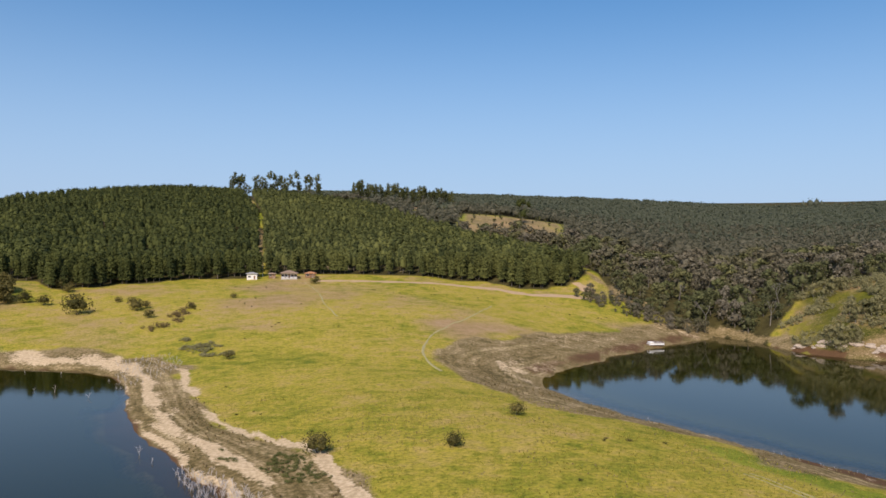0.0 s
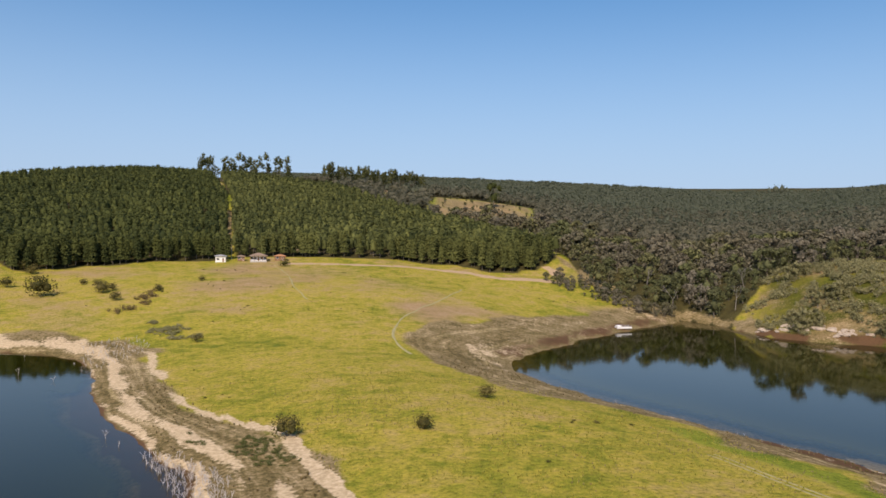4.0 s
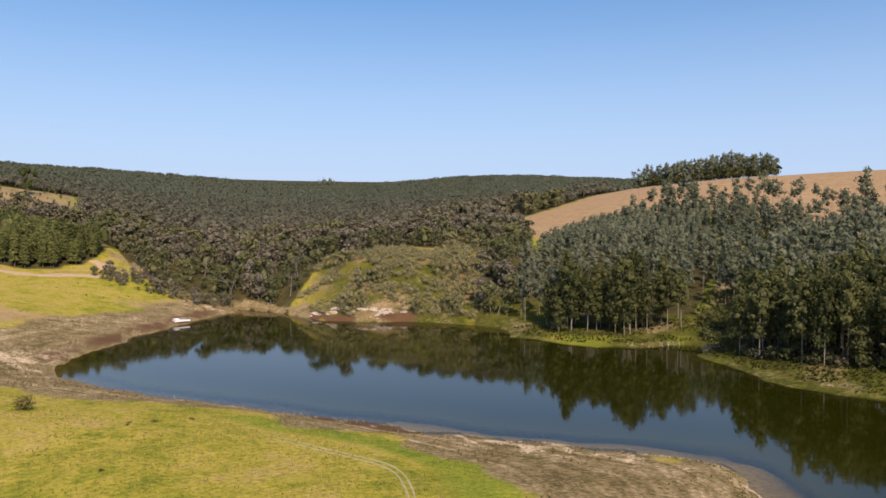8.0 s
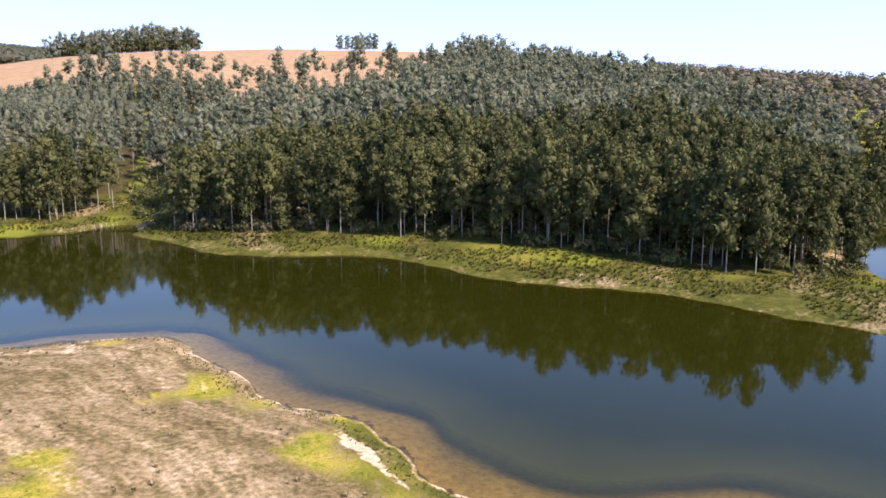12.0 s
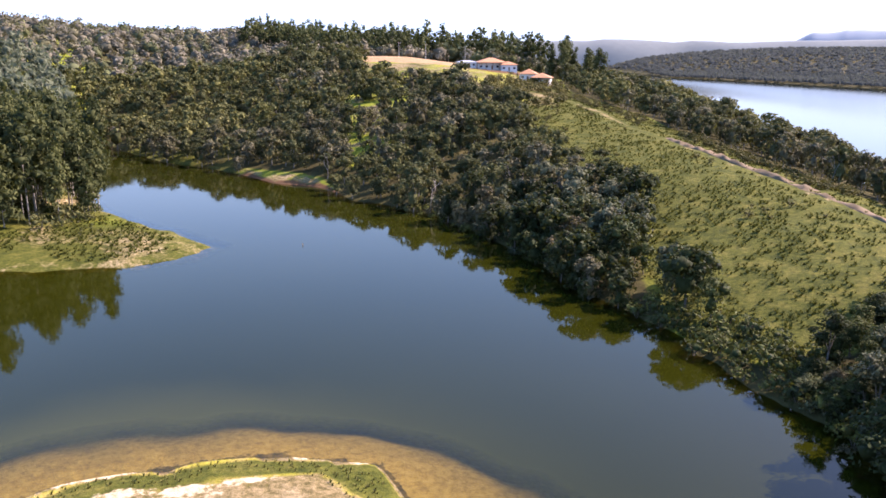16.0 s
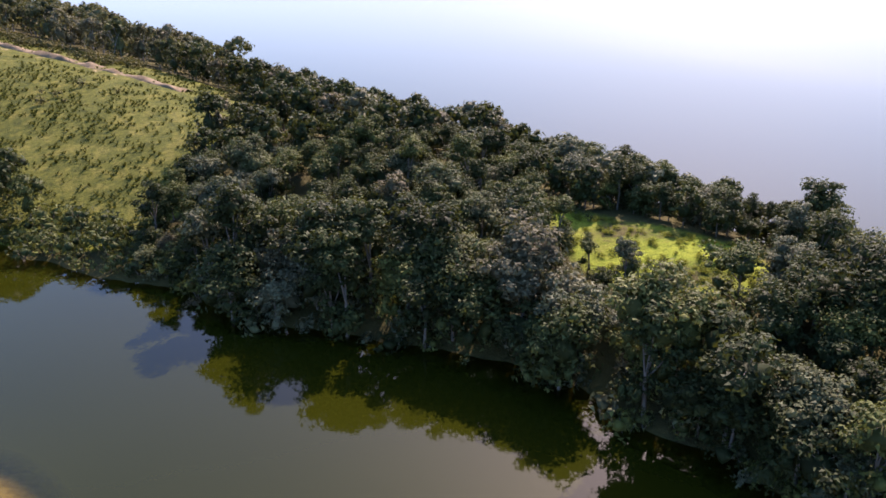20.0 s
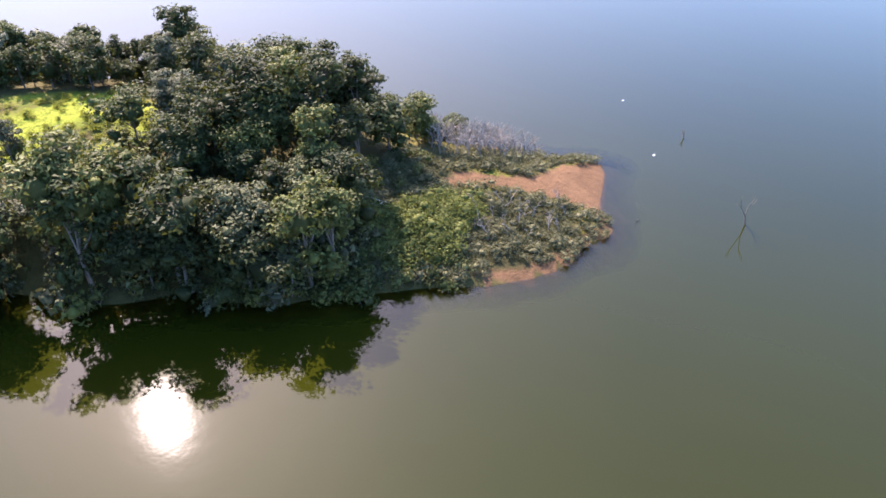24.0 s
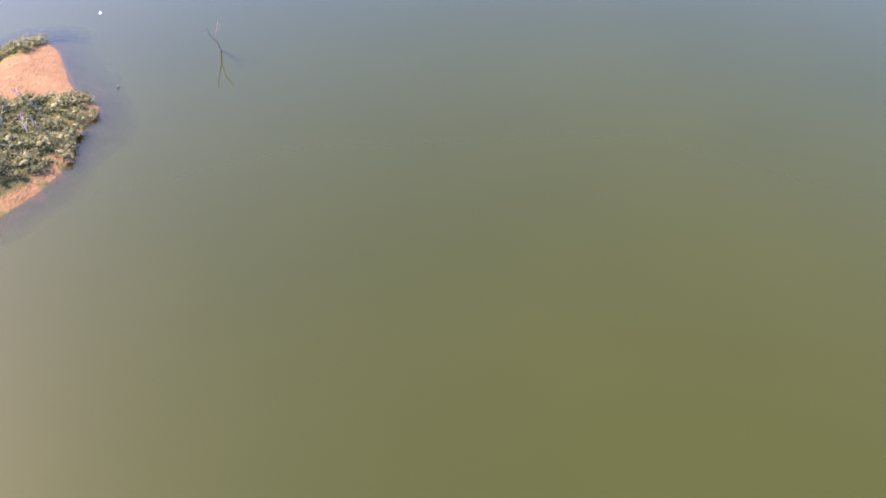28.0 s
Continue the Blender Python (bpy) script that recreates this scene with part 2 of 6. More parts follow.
HAZY_LEAF = foliage("hazed_valley_head_leaves", (0.095, 0.096, 0.068), (0.150, 0.144, 0.102), 1.0, 0.35, sheen=0.0)
# across the big lake: bluish grey in the leaves imitates the haze between
HAZED_SHORE_LEAF = foliage("hazed_far_shore_leaves", (0.070, 0.080, 0.080), (0.084, 0.094, 0.094), 1.0, 0.45, sheen=0.0)
BROAD = foliage("broad_leaves", (0.018, 0.025, 0.007), (0.110, 0.108, 0.024), 0.65, 0.17, sheen=0.1,
                kinds=[(0.0, (0.024, 0.032, 0.011)), (0.35, (0.042, 0.054, 0.018)), (0.55, (0.070, 0.082, 0.024)), (0.7, (0.105, 0.112, 0.028)), (0.82, (0.085, 0.094, 0.050)), (0.93, (0.115, 0.118, 0.066)), (1.0, (0.10, 0.078, 0.042))])
SPUR_LEAF = foliage("spur_scrub_leaves", (0.056, 0.058, 0.026), (0.128, 0.122, 0.062), 0.85, 0.2)
FRESH_LEAF = foliage("fresh_shrub_leaves", (0.058, 0.074, 0.020), (0.140, 0.150, 0.042), 0.85, 0.28)
WEED = foliage("weed_leaves", (0.058, 0.074, 0.022), (0.155, 0.158, 0.055), 0.8, 0.25)
SCRUB = foliage("scrub_leaves", (0.040, 0.043, 0.013), (0.13, 0.11, 0.036), 0.7, 0.2)
DRY_SCRUB = foliage("dry_scrub_leaves", (0.075, 0.058, 0.026), (0.17, 0.125, 0.058), 0.85, 0.2)
TUFT = foliage("grass_blades", (0.25, 0.255, 0.04), (0.43, 0.37, 0.09), 0.85, 0.35)
SLOPE_GRASS = foliage("slope_grass_blades", (0.041, 0.050, 0.011), (0.088, 0.088, 0.022), 0.95, 0.25, sheen=0.03)
CLEARING_GRASS = foliage("clearing_grass_blades", (0.105, 0.125, 0.022), (0.21, 0.215, 0.038), 0.85, 0.45)
SEED_HEAD = foliage("dry_seed_heads", (0.20, 0.155, 0.085), (0.34, 0.27, 0.15), 0.9, 0.3)
SEDGE = foliage("sedge_blades", (0.075, 0.075, 0.022), (0.17, 0.155, 0.05), 0.85, 0.25)
HAY = foliage("dry_stalks", (0.14, 0.108, 0.050), (0.31, 0.24, 0.13), 0.9, 0.15)
TWIG = plain("grey_twigs", (0.20, 0.18, 0.155), 0.9, 0, 0.3, 2.0)
BARK = plain("grey_bark", (0.13, 0.11, 0.085), 0.9, 0, 0.35, 2.0)
PALE = plain("pale_bark", (0.24, 0.215, 0.18), 0.85, 0, 0.45, 0.8)
DEADWOOD = plain("bleached_wood", (0.48, 0.44, 0.40), 0.85, 0, 0.3, 3.0)


# ---- the lie of the land: shorelines at water level ----
WEST_SHORE = [(-4900, 600), (-600, 300), (-230, 258), (-160, 243), (-133, 237), (-118, 234), (-105, 232), (-92, 222), (-79, 194), (-71, 175),
              (-62, 158), (-52, 144), (-45, 133), (-38, 123), (-33, 115), (-28, 100), (-21, 80), (-15, 55), (-12, 30), (-8, 8), (-1, -10),
              (10, -22), (24, -30), (36, -35), (47, -34)]
POINT_SHORE = [(53, -33), (58, -30), (61, -27), (64, -22), (66, -17), (68, -10), (67, -4), (64, 1), (63, 6), (64, 13), (67, 19), (73, 26),
               (79, 34), (82, 41), (85, 49), (91, 58), (99, 69), (103, 77), (102, 82), (96, 90), (88, 100), (80, 110), (70, 126), (63, 139),
               (56, 152), (48, 164), (40, 178), (31, 198), (27, 212), (28, 225)]
NORTH_SHORE = [(35, 238), (45, 253), (58, 271), (75, 293), (95, 316), (113, 337), (121, 350), (130, 330), (132, 309), (133, 290), (145, 275),
               (158, 271), (172, 258), (179, 240), (180, 228), (170, 209), (172, 190), (178, 177), (189, 168), (204, 167), (208, 163),
               (190, 150), (180, 130), (171, 113), (170, 100), (175, 85), (178, 70), (175, 58), (165, 46), (161, 33), (159, 20), (157, 2),
               (153, -8), (145, -19), (140, -31), (139, -43), (142, -50), (147, -53)]
CHANNEL_SHORE = [(154, -52), (173, -48), (192, -45), (212, -44), (240, -48), (300, -62), (340, -73), (358, -80), (352, -84), (320, -82),
                 (277, -84), (257, -91), (237, -94), (212, -96), (197, -103), (175, -101), (162, -106), (148, -106), (123, -101)]
RIDGE_SHORE = [(103, -97), (89, -93), (77, -88), (62, -85), (50, -80), (36, -74), (26, -69), (14, -66), (4, -64), (-5, -58), (-14, -51),
               (-24, -44), (-33, -38), (-40, -35), (-48.5, -33.7), (-53.5, -36), (-58, -40), (-58.5, -43.3), (-55.5, -47), (-52, -55), (-47, -66),
               (-38, -82), (-20, -104), (0, -124), (22, -146), (52, -176), (92, -222), (132, -262), (182, -312), (262, -392), (352, -482),
               (600, -720), (1500, -1500), (3400, -3300), (4950, -4950), (4950, 4950), (-4950, 4950)]
LAND = WEST_SHORE + POINT_SHORE + NORTH_SHORE + CHANNEL_SHORE + RIDGE_SHORE
FAR_LAND = [(2900, -3000), (1250, -1560), (1060, -1370), (837, -1290), (540, -1130), (390, -1040), (298, -960), (198, -935), (120, -985),
            (90, -1250), (-60, -1500), (-120, -850), (-300, -800), (-900, -1500), (-4950, -3000), (-4950, -4950), (2900, -4950)]

# heights of the land: bearing, distance, metres over the lake
HEIGHTS_NEAR = [(0, 130, 5.0), (-11, 150, 5.0), (-26, 100, 5.0), (-18, 63, 5.5), (-59, 58, 3.2), (3, 190, 5.5), (0, 255, 8), (0, 330, 14),
                (-85, 45, 3.2), (-110, 40, 3.0), (24, 300, 7), (26, 340, 7.5), (25, 378, 12), (20.5, 335, 10), (33, 330, 7), (16, 430, 20.5), (28, 420, 21), (-5, 400, 16), (-10, 400, 15.5), (3, 435, 21.2), (-3, 425, 18.2), (-6, 415, 16.8), (-9.4, 420, 17), (6, 438, 22), (22, 438, 20.6), (28, 432, 20.3),
                (10, 350, 15), (-14, 395, 12), (20, 350, 14)]
HEIGHTS_HILL = [(30, 720, 63), (35, 690, 43), (28, 760, 74), (23.5, 840, 89), (21, 850, 92), (13.5, 900, 95), (8, 900, 96), (3, 950, 92), (4, 620, 52), (12, 620, 56), (22, 620, 54), (32, 560, 34),
                (-5, 790, 74), (-8, 760, 67), (-4, 700, 58), (-10, 450, 30), (-9, 640, 45), (0, 1150, 112), (-2, 1500, 150), (-9, 1500, 147), (-15, 1500, 136),
                (-20, 1500, 120), (-28, 1500, 112), (-38, 1600, 142), (-46, 1600, 140), (-17, 600, 18), (-17, 900, 42), (-20, 430, 7)]
HEIGHTS_EAST = [(-26, 395, 27), (-30, 402, 29), (-36, 370, 24), (-31, 350, 23), (-23.5, 340, 6), (-30, 620, 30), (-30, 900, 55), (-38, 545, 42), (-48, 650, 73), (-54, 700, 82),
                (-62, 700, 86), (-60, 445, 41), (-67, 450, 43), (-53, 460, 44), (-73, 650, 82), (-83, 550, 53), (-91, 480, 38), (-97, 420, 26), (-100, 300, 7), (-45, 330, 12),
                (-45, 450, 34), (-58, 400, 25), (-57, 270, 5), (-70, 300, 24), (-80, 300, 21), (-90, 280, 15), (-60, 520, 53)]
HEIGHTS_SOUTH = [(-104, 520, 10), (-110, 800, 50), (-115.6, 750, 54), (-115, 450, 28), (-121, 480, 38.5), (-125, 470, 36), (-130, 400, 32),
                 (-121, 330, 20), (-128, 260, 17), (-135.4, 310, 22.5), (-139.5, 262, 18.5), (-143.6, 215, 15.7), (-147.7, 188, 13.6),
                 (-151.8, 165, 12.2), (-156, 148, 11.5), (-160.4, 132, 11), (-166, 118, 10), (-176, 100, 9), (175, 92, 11),
                 (164, 84, 12), (154, 77, 11.5), (146, 71, 10.5), (140, 68, 7), (-100, 1200, 80), (-125, 1300, 25), (-75, 1500, 90)]
HEIGHTS_FAR = [(-146, 3600, 70), (-153, 3600, 80), (-158, 3600, 80), (-164, 2600, 55), (-172, 2600, 80), (-133, 3600, 80), (170, 2600, 70), (-150, 2300, 50),
               (-140, 2600, 55), (0, 3500, 160), (-50, 3500, 160), (-100, 3000, 95), (40, 2500, 110), (70, 2500, 60), (-75, 3500, 120), (120, 4000, 60)]
KNOTS = [(*bearing(a, r).xy, z) for a, r, z in HEIGHTS_NEAR + HEIGHTS_HILL + HEIGHTS_EAST + HEIGHTS_SOUTH + HEIGHTS_FAR]
KNOTS += [(x, y, 0.3) for x, y in LAND[4:-5:2]] + [(x, y, 0.3) for x, y in FAR_LAND[1:13]]


def segment_distance(px, py, line, closed=True):
    d = np.full(px.shape, 1e9)
    pts = line + line[:1] if closed else line
    for (ax, ay), (bx, by) in zip(pts, pts[1:]):
        vx, vy = bx - ax, by - ay
        u = np.clip(((px - ax) * vx + (py - ay) * vy) / (vx * vx + vy * vy + 1e-9), 0, 1)
        d = np.minimum(d, (px - ax - u * vx) ** 2 + (py - ay - u * vy) ** 2)
    return np.sqrt(d)


def inside(px, py, poly):
    hit = np.zeros(px.shape, bool)
    for (ax, ay), (bx, by) in zip(poly, poly[1:] + poly[:1]):
        if ay != by:
            hit ^= ((ay > py) != (by > py)) & (px < (bx - ax) * (py - ay) / (by - ay) + ax)
    return hit


def wave(x, y, size, seed):
    """Smooth value noise in -1..1."""
    x, y = x / size + seed * 17.3, y / size - seed * 9.1
    ix, iy = np.floor(x), np.floor(y)
    fx, fy = x - ix, y - iy
    fx, fy = fx * fx * (3 - 2 * fx), fy * fy * (3 - 2 * fy)

    def h(i, j):
        s = np.sin(i * 127.1 + j * 311.7 + seed * 74.7) * 43758.5453
        return s - np.floor(s)

    top = h(ix, iy) * (1 - fx) + h(ix + 1, iy) * fx
    low = h(ix, iy + 1) * (1 - fx) + h(ix + 1, iy + 1) * fx
    return (top * (1 - fy) + low * fy) * 2 - 1


def spline(knots):
    k = np.array(knots)
    scale = 300.0
    xy = k[:, :2] / scale
    d = np.hypot(xy[:, None, 0] - xy[None, :, 0], xy[:, None, 1] - xy[None, :, 1])
    n = len(k)
    a = np.zeros((n + 3, n + 3))
    a[:n, :n] = d + np.eye(n) * -0.01          # linear kernel: no overshoot
    a[:n, n], a[:n, n + 1:] = 1, xy
    a[n:, :n] = a[:n, n:].T
    w = np.linalg.solve(a, np.concatenate([k[:, 2], np.zeros(3)]))

    def height(x, y):
        x, y = x / scale, y / scale
        z = w[n] + w[n + 1] * x + w[n + 2] * y
        for i in range(n):
            z = z + w[i] * np.sqrt((x - xy[i, 0]) ** 2 + (y - xy[i, 1]) ** 2 + 0.004)
        return z

    return height


RISE = spline(KNOTS)


def shore(x, y):
    """Metres inland from the waterline; negative over water."""
    wx, wy = x + 1.6 * wave(x, y, 9, 1) + 0.8 * wave(x, y, 3.5, 2), y + 1.6 * wave(x, y, 9, 3) + 0.8 * wave(x, y, 3.5, 4)
    a = segment_distance(wx, wy, LAND)
    b = segment_distance(wx, wy, FAR_LAND)
    ina, inb = inside(wx, wy, LAND), inside(wx, wy, FAR_LAND)
    return np.where(ina, a, np.where(inb, b, -np.minimum(a, b)))


def land_height(x, y):
    x, y = np.asarray(x, float), np.asarray(y, float)
    d = shore(x, y)
    r = np.hypot(x, y)
    up = np.maximum(RISE(x, y), 0.4)
    bank = 0.09 * np.clip(d, 0, 6) + 0.45 * (1 - np.exp(-np.maximum(d, 0) / 2.5))
    rough = 0.5 * wave(x, y, 28, 5) + 0.22 * wave(x, y, 9, 6) + 0.1 * wave(x, y, 3.5, 7)
    far = np.clip((r - 900) / 600, 0, 1)
    rough = rough * np.clip(d / 25, 0, 1) + far * (5 * wave(x, y, 220, 8) + 9 * wave(x, y, 520, 9)) * np.clip(d / 200, 0, 1)
    steep = 14.0 - 7.5 * np.clip((-30 - y) / 12, 0, 1) * np.clip((135 - r) / 20, 0, 1) * np.clip((40 - x) / 20, 0, 1)
    z = bank + (up - 0.4) * (1 - np.exp(-np.maximum(d, 0) / (steep + np.clip(r - 500, 0, 3000) * 0.06))) + rough * (d > 0)
    near_home = segment_distance(x, y, WEST_SHORE[9:] + POINT_SHORE, False) < 3 - d
    bed = np.where(near_home, -np.minimum(0.085 * -d, 0.5) - np.clip((-d - 6.0) * 0.3, 0, 4.5), np.maximum(0.5 * d, -5))
    return np.where(d > 0, np.maximum(z, 0.03), bed), d


# ---- mesh helpers ----
def mesh_from(name, verts, tris, mats, slots=None, tint=None):
    me = bpy.data.meshes.new(name)
    verts, tris = np.asarray(verts, np.float32), np.asarray(tris, np.int32)
    side = tris.shape[1]
    me.vertices.add(len(verts))
    me.vertices.foreach_set("co", verts.ravel())
    me.loops.add(tris.size)
    me.loops.foreach_set("vertex_index", tris.ravel())
    me.polygons.add(len(tris))
    me.polygons.foreach_set("loop_start", np.arange(0, tris.size, side, dtype=np.int32))
    me.polygons.foreach_set("loop_total", np.full(len(tris), side, np.int32))
    for m in mats:
        me.materials.append(m)
    if slots is not None:
        me.polygons.foreach_set("material_index", np.asarray(slots, np.int32))
    if tint is not None:
        me.attributes.new("tint", "FLOAT", "POINT").data.foreach_set("value", np.asarray(tint, np.float32))
    me.update(calc_edges=True)
    return me


def part(name, bm, mat, parent=None, label=""):
    """One mesh object from a bmesh, under a thing or a part."""
    me = bpy.data.meshes.new(name)
    bm.to_mesh(me)
    bm.free()
    me.materials.append(mat)
    ob = new(name, me)
    ob.parent = parent
    if label:
        tagged(ob, label)
    return ob


def box(bm, x0, y0, z0, x1, y1, z1, bevel=0.0):
    r = bmesh.ops.create_cube(bm, size=1, matrix=Matrix.LocRotScale(((x0 + x1) / 2, (y0 + y1) / 2, (z0 + z1) / 2), None, (x1 - x0, y1 - y0, z1 - z0)))
    if bevel:
        bmesh.ops.bevel(bm, geom=list({e for v in r["verts"] for e in v.link_edges}), offset=bevel, segments=1, affect="EDGES")


def thing(name, m, label, category, group="", kind=""):
    ob = new(name)
    ob.empty_display_size = 0.3
    ob.matrix_basis = m
    return tagged(ob, label, category, group, kind)


def zone(*spots):
    return [tuple(bearing(a, r).xy) for a, r in spots]


# ---- what grows where ----
GREEN = [(-4900, 640), (-600, 318), (-230, 276), (-151, 257), (-123, 256), (-87, 241), (-70, 217), (-55, 179), (-42, 155), (-32, 145), (-26, 139), (-20, 133),
         (-15, 119), (-10, 108), (0, 80), (15, 55), (35, 44), (49, 48), (53, 58), (57, 67), (63, 77), (67, 87), (66, 98), (64, 110), (58, 124), (52, 138),
         (42, 152), (32, 165), (20, 182), (8, 202), (0, 220), (-3, 235), (1, 250), (10, 264), (25, 280), (50, 308), (78, 336), (101, 355), (112, 362)]
GREEN_BACK = zone((-16, 392), (-13, 402), (-10.5, 440), (-6, 425), (0, 445), (16, 460), (40, 470), (60, 2000))
PINE_WEST = zone((13.2, 434), (16, 432), (19, 427), (22.3, 418), (25.7, 402), (26.8, 406), (27.5, 430), (30, 440), (36, 450), (40, 700), (30, 760), (21, 880), (17, 915), (14.7, 912), (13.35, 640))
PINE_EAST = zone((12.75, 445), (9, 440), (3.5, 445), (-3, 430), (-6, 405), (-9, 420), (-10.6, 450), (-8, 540), (0, 640), (6, 760), (10.5, 850), (13.75, 880), (12.95, 640))
HILLTOP = zone((15.3, 905), (12, 890), (8.8, 880), (8.8, 930), (15.3, 945))
HILLTOP_EAST = zone((6.6, 925), (3, 930), (-0.6, 950), (-0.6, 985), (6.6, 965))
VALLEY = zone((8, 870), (1, 660), (-9, 560), (-11.2, 450), (-12.5, 402), (-18.5, 366), (-22, 325), (-37, 295), (-40, 300), (-40.3, 480), (-38, 545), (-46, 700), (-44, 1050),
              (-30, 1050), (-10, 1050), (8, 1000))
GLADE = zone((-0.5, 660), (-1.5, 800), (-8.8, 770), (-8.9, 610), (-5, 625))
CREST_CUT = zone((9.4, 872), (7, 825), (3, 800), (-0.6, 780), (-1.2, 925), (8.6, 925))
HILLOCK = zone((-22.6, 300), (-22.6, 350), (-25, 400), (-30, 410), (-37, 385), (-36, 300))
FAR_WOOD = zone((12, 1010), (-48, 1010), (-48, 1680), (-35, 1680), (-30, 1560), (12, 1560))
BROWN_FIELD = zone((-37.6, 535), (-39.5, 470), (-41.3, 425), (-43.5, 440), (-46, 490), (-49, 505), (-53, 500), (-57, 420), (-63, 420), (-70, 450), (-75, 520), (-77, 690), (-62, 790), (-54, 780), (-46, 690))
EUC_NORTH = zone((-38.8, 300), (-42, 272), (-47, 264), (-51, 278), (-52.5, 330), (-53, 400), (-41, 400))
YOUNG_PINES = zone((-41.2, 395), (-52.5, 395), (-52.5, 500), (-47.5, 500), (-44.5, 465), (-42, 425))
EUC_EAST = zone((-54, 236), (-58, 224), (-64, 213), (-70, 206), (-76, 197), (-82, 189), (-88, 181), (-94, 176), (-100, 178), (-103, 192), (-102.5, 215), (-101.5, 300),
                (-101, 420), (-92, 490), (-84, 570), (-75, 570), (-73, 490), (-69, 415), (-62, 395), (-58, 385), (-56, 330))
SLOPE = zone((-141.5, 126), (-141.5, 160), (-138, 190), (-134.5, 203), (-132.5, 250), (-132.5, 300), (-132.5, 360), (-131.5, 392), (-127, 400), (-126, 385), (-121, 445), (-120.5, 520), (-127, 510),
             (-133, 445), (-134.5, 375), (-137.5, 318), (-141.5, 270), (-146, 228), (-151, 198), (-156, 175), (-161.5, 156), (-165.5, 140), (-160, 124),
             (-157.5, 110), (-156, 98), (-152, 93), (-148, 97), (-144, 105))
DRY_FIELD = zone((-121, 445), (-120.5, 520), (-128, 520), (-127.5, 420))
CLEARING = zone((176, 86), (170, 83), (162, 80), (159.5, 75), (161, 70), (167, 68), (173, 72), (176, 80))
GARDEN = zone((-120.5, 388), (-120.5, 440), (-135, 430), (-135.5, 285), (-131, 280), (-127, 325))
DELL = zone((-51.5, 285), (-54, 242), (-56, 320), (-58.5, 400), (-55, 480), (-53, 470), (-53.2, 400), (-52.7, 330))
FAR_MEADOW = zone((-160, 1075), (-165, 1012), (-165, 1075), (-160, 1140))
MEADOW = [(290, -163), (200, -114), (206, -134), (262, -182), (330, -228), (345, -214)]
COVE_BANK = [(236, -86), (198, -90), (180, -96), (188, -104), (204, -107), (226, -101), (238, -99)]
SPIT = [(-54.5, -36.5), (-58, -40.5), (-58.5, -43.3), (-54.5, -44.2), (-50, -43.6), (-47.5, -45), (-43.5, -47.5), (-40.5, -47), (-43, -45), (-46.5, -42.8), (-49, -40), (-51, -36.2)]
YARD = zone((-127.5, 395), (-127.5, 430), (-134, 425), (-134, 385))
TRACK_RIDGE = zone((-130, 388), (-134, 318), (-138, 265), (-142, 226), (-147, 191), (-152, 167), (-157, 149), (-161, 136), (-166, 124), (-170, 116))
TRACK_NORTH = zone((9.5, 420), (3, 421), (-3, 411), (-6, 391), (-9, 398), (-11, 394), (-10.5, 415), (-9.6, 428))
TRACK_FIELD = [(-72, 410), (-58, 370), (-50, 330), (-40, 300)]
TRACK_POINT = [(46, 118), (53, 100), (54, 90), (49, 79), (40, 66)]
TRACK_FORK = [(22, 350), (14, 318), (-1, 283), (-7, 245), (-5, 228), (0, 214)]

# ---- ground: one sheet to the horizon, finer near the middle ----
radii = [0.6]
while radii[-1] < 4900:
    radii.append(radii[-1] + max(1.5, radii[-1] * 0.027))
SPOKES = 576
ring_r = np.array(radii)
ang = np.arange(SPOKES) * 2 * np.pi / SPOKES
gx, gy = (ring_r[:, None] * np.cos(ang)).ravel(), (ring_r[:, None] * np.sin(ang)).ravel()
gz, gd = land_height(gx, gy)
i, j = np.meshgrid(np.arange(len(radii) - 1), np.arange(SPOKES), indexing="ij")
a, b = i * SPOKES + j, i * SPOKES + (j + 1) % SPOKES
quads = np.stack([a, a + SPOKES, b + SPOKES, b], -1).reshape(-1, 4)
gx[:SPOKES] *= 0.001
gy[:SPOKES] *= 0.001


def soft(mask_d, width):
    return np.clip(0.5 + mask_d / width, 0, 1)


def signed(px, py, poly):
    d = segment_distance(px, py, poly)
    return np.where(inside(px, py, poly), d, -d)


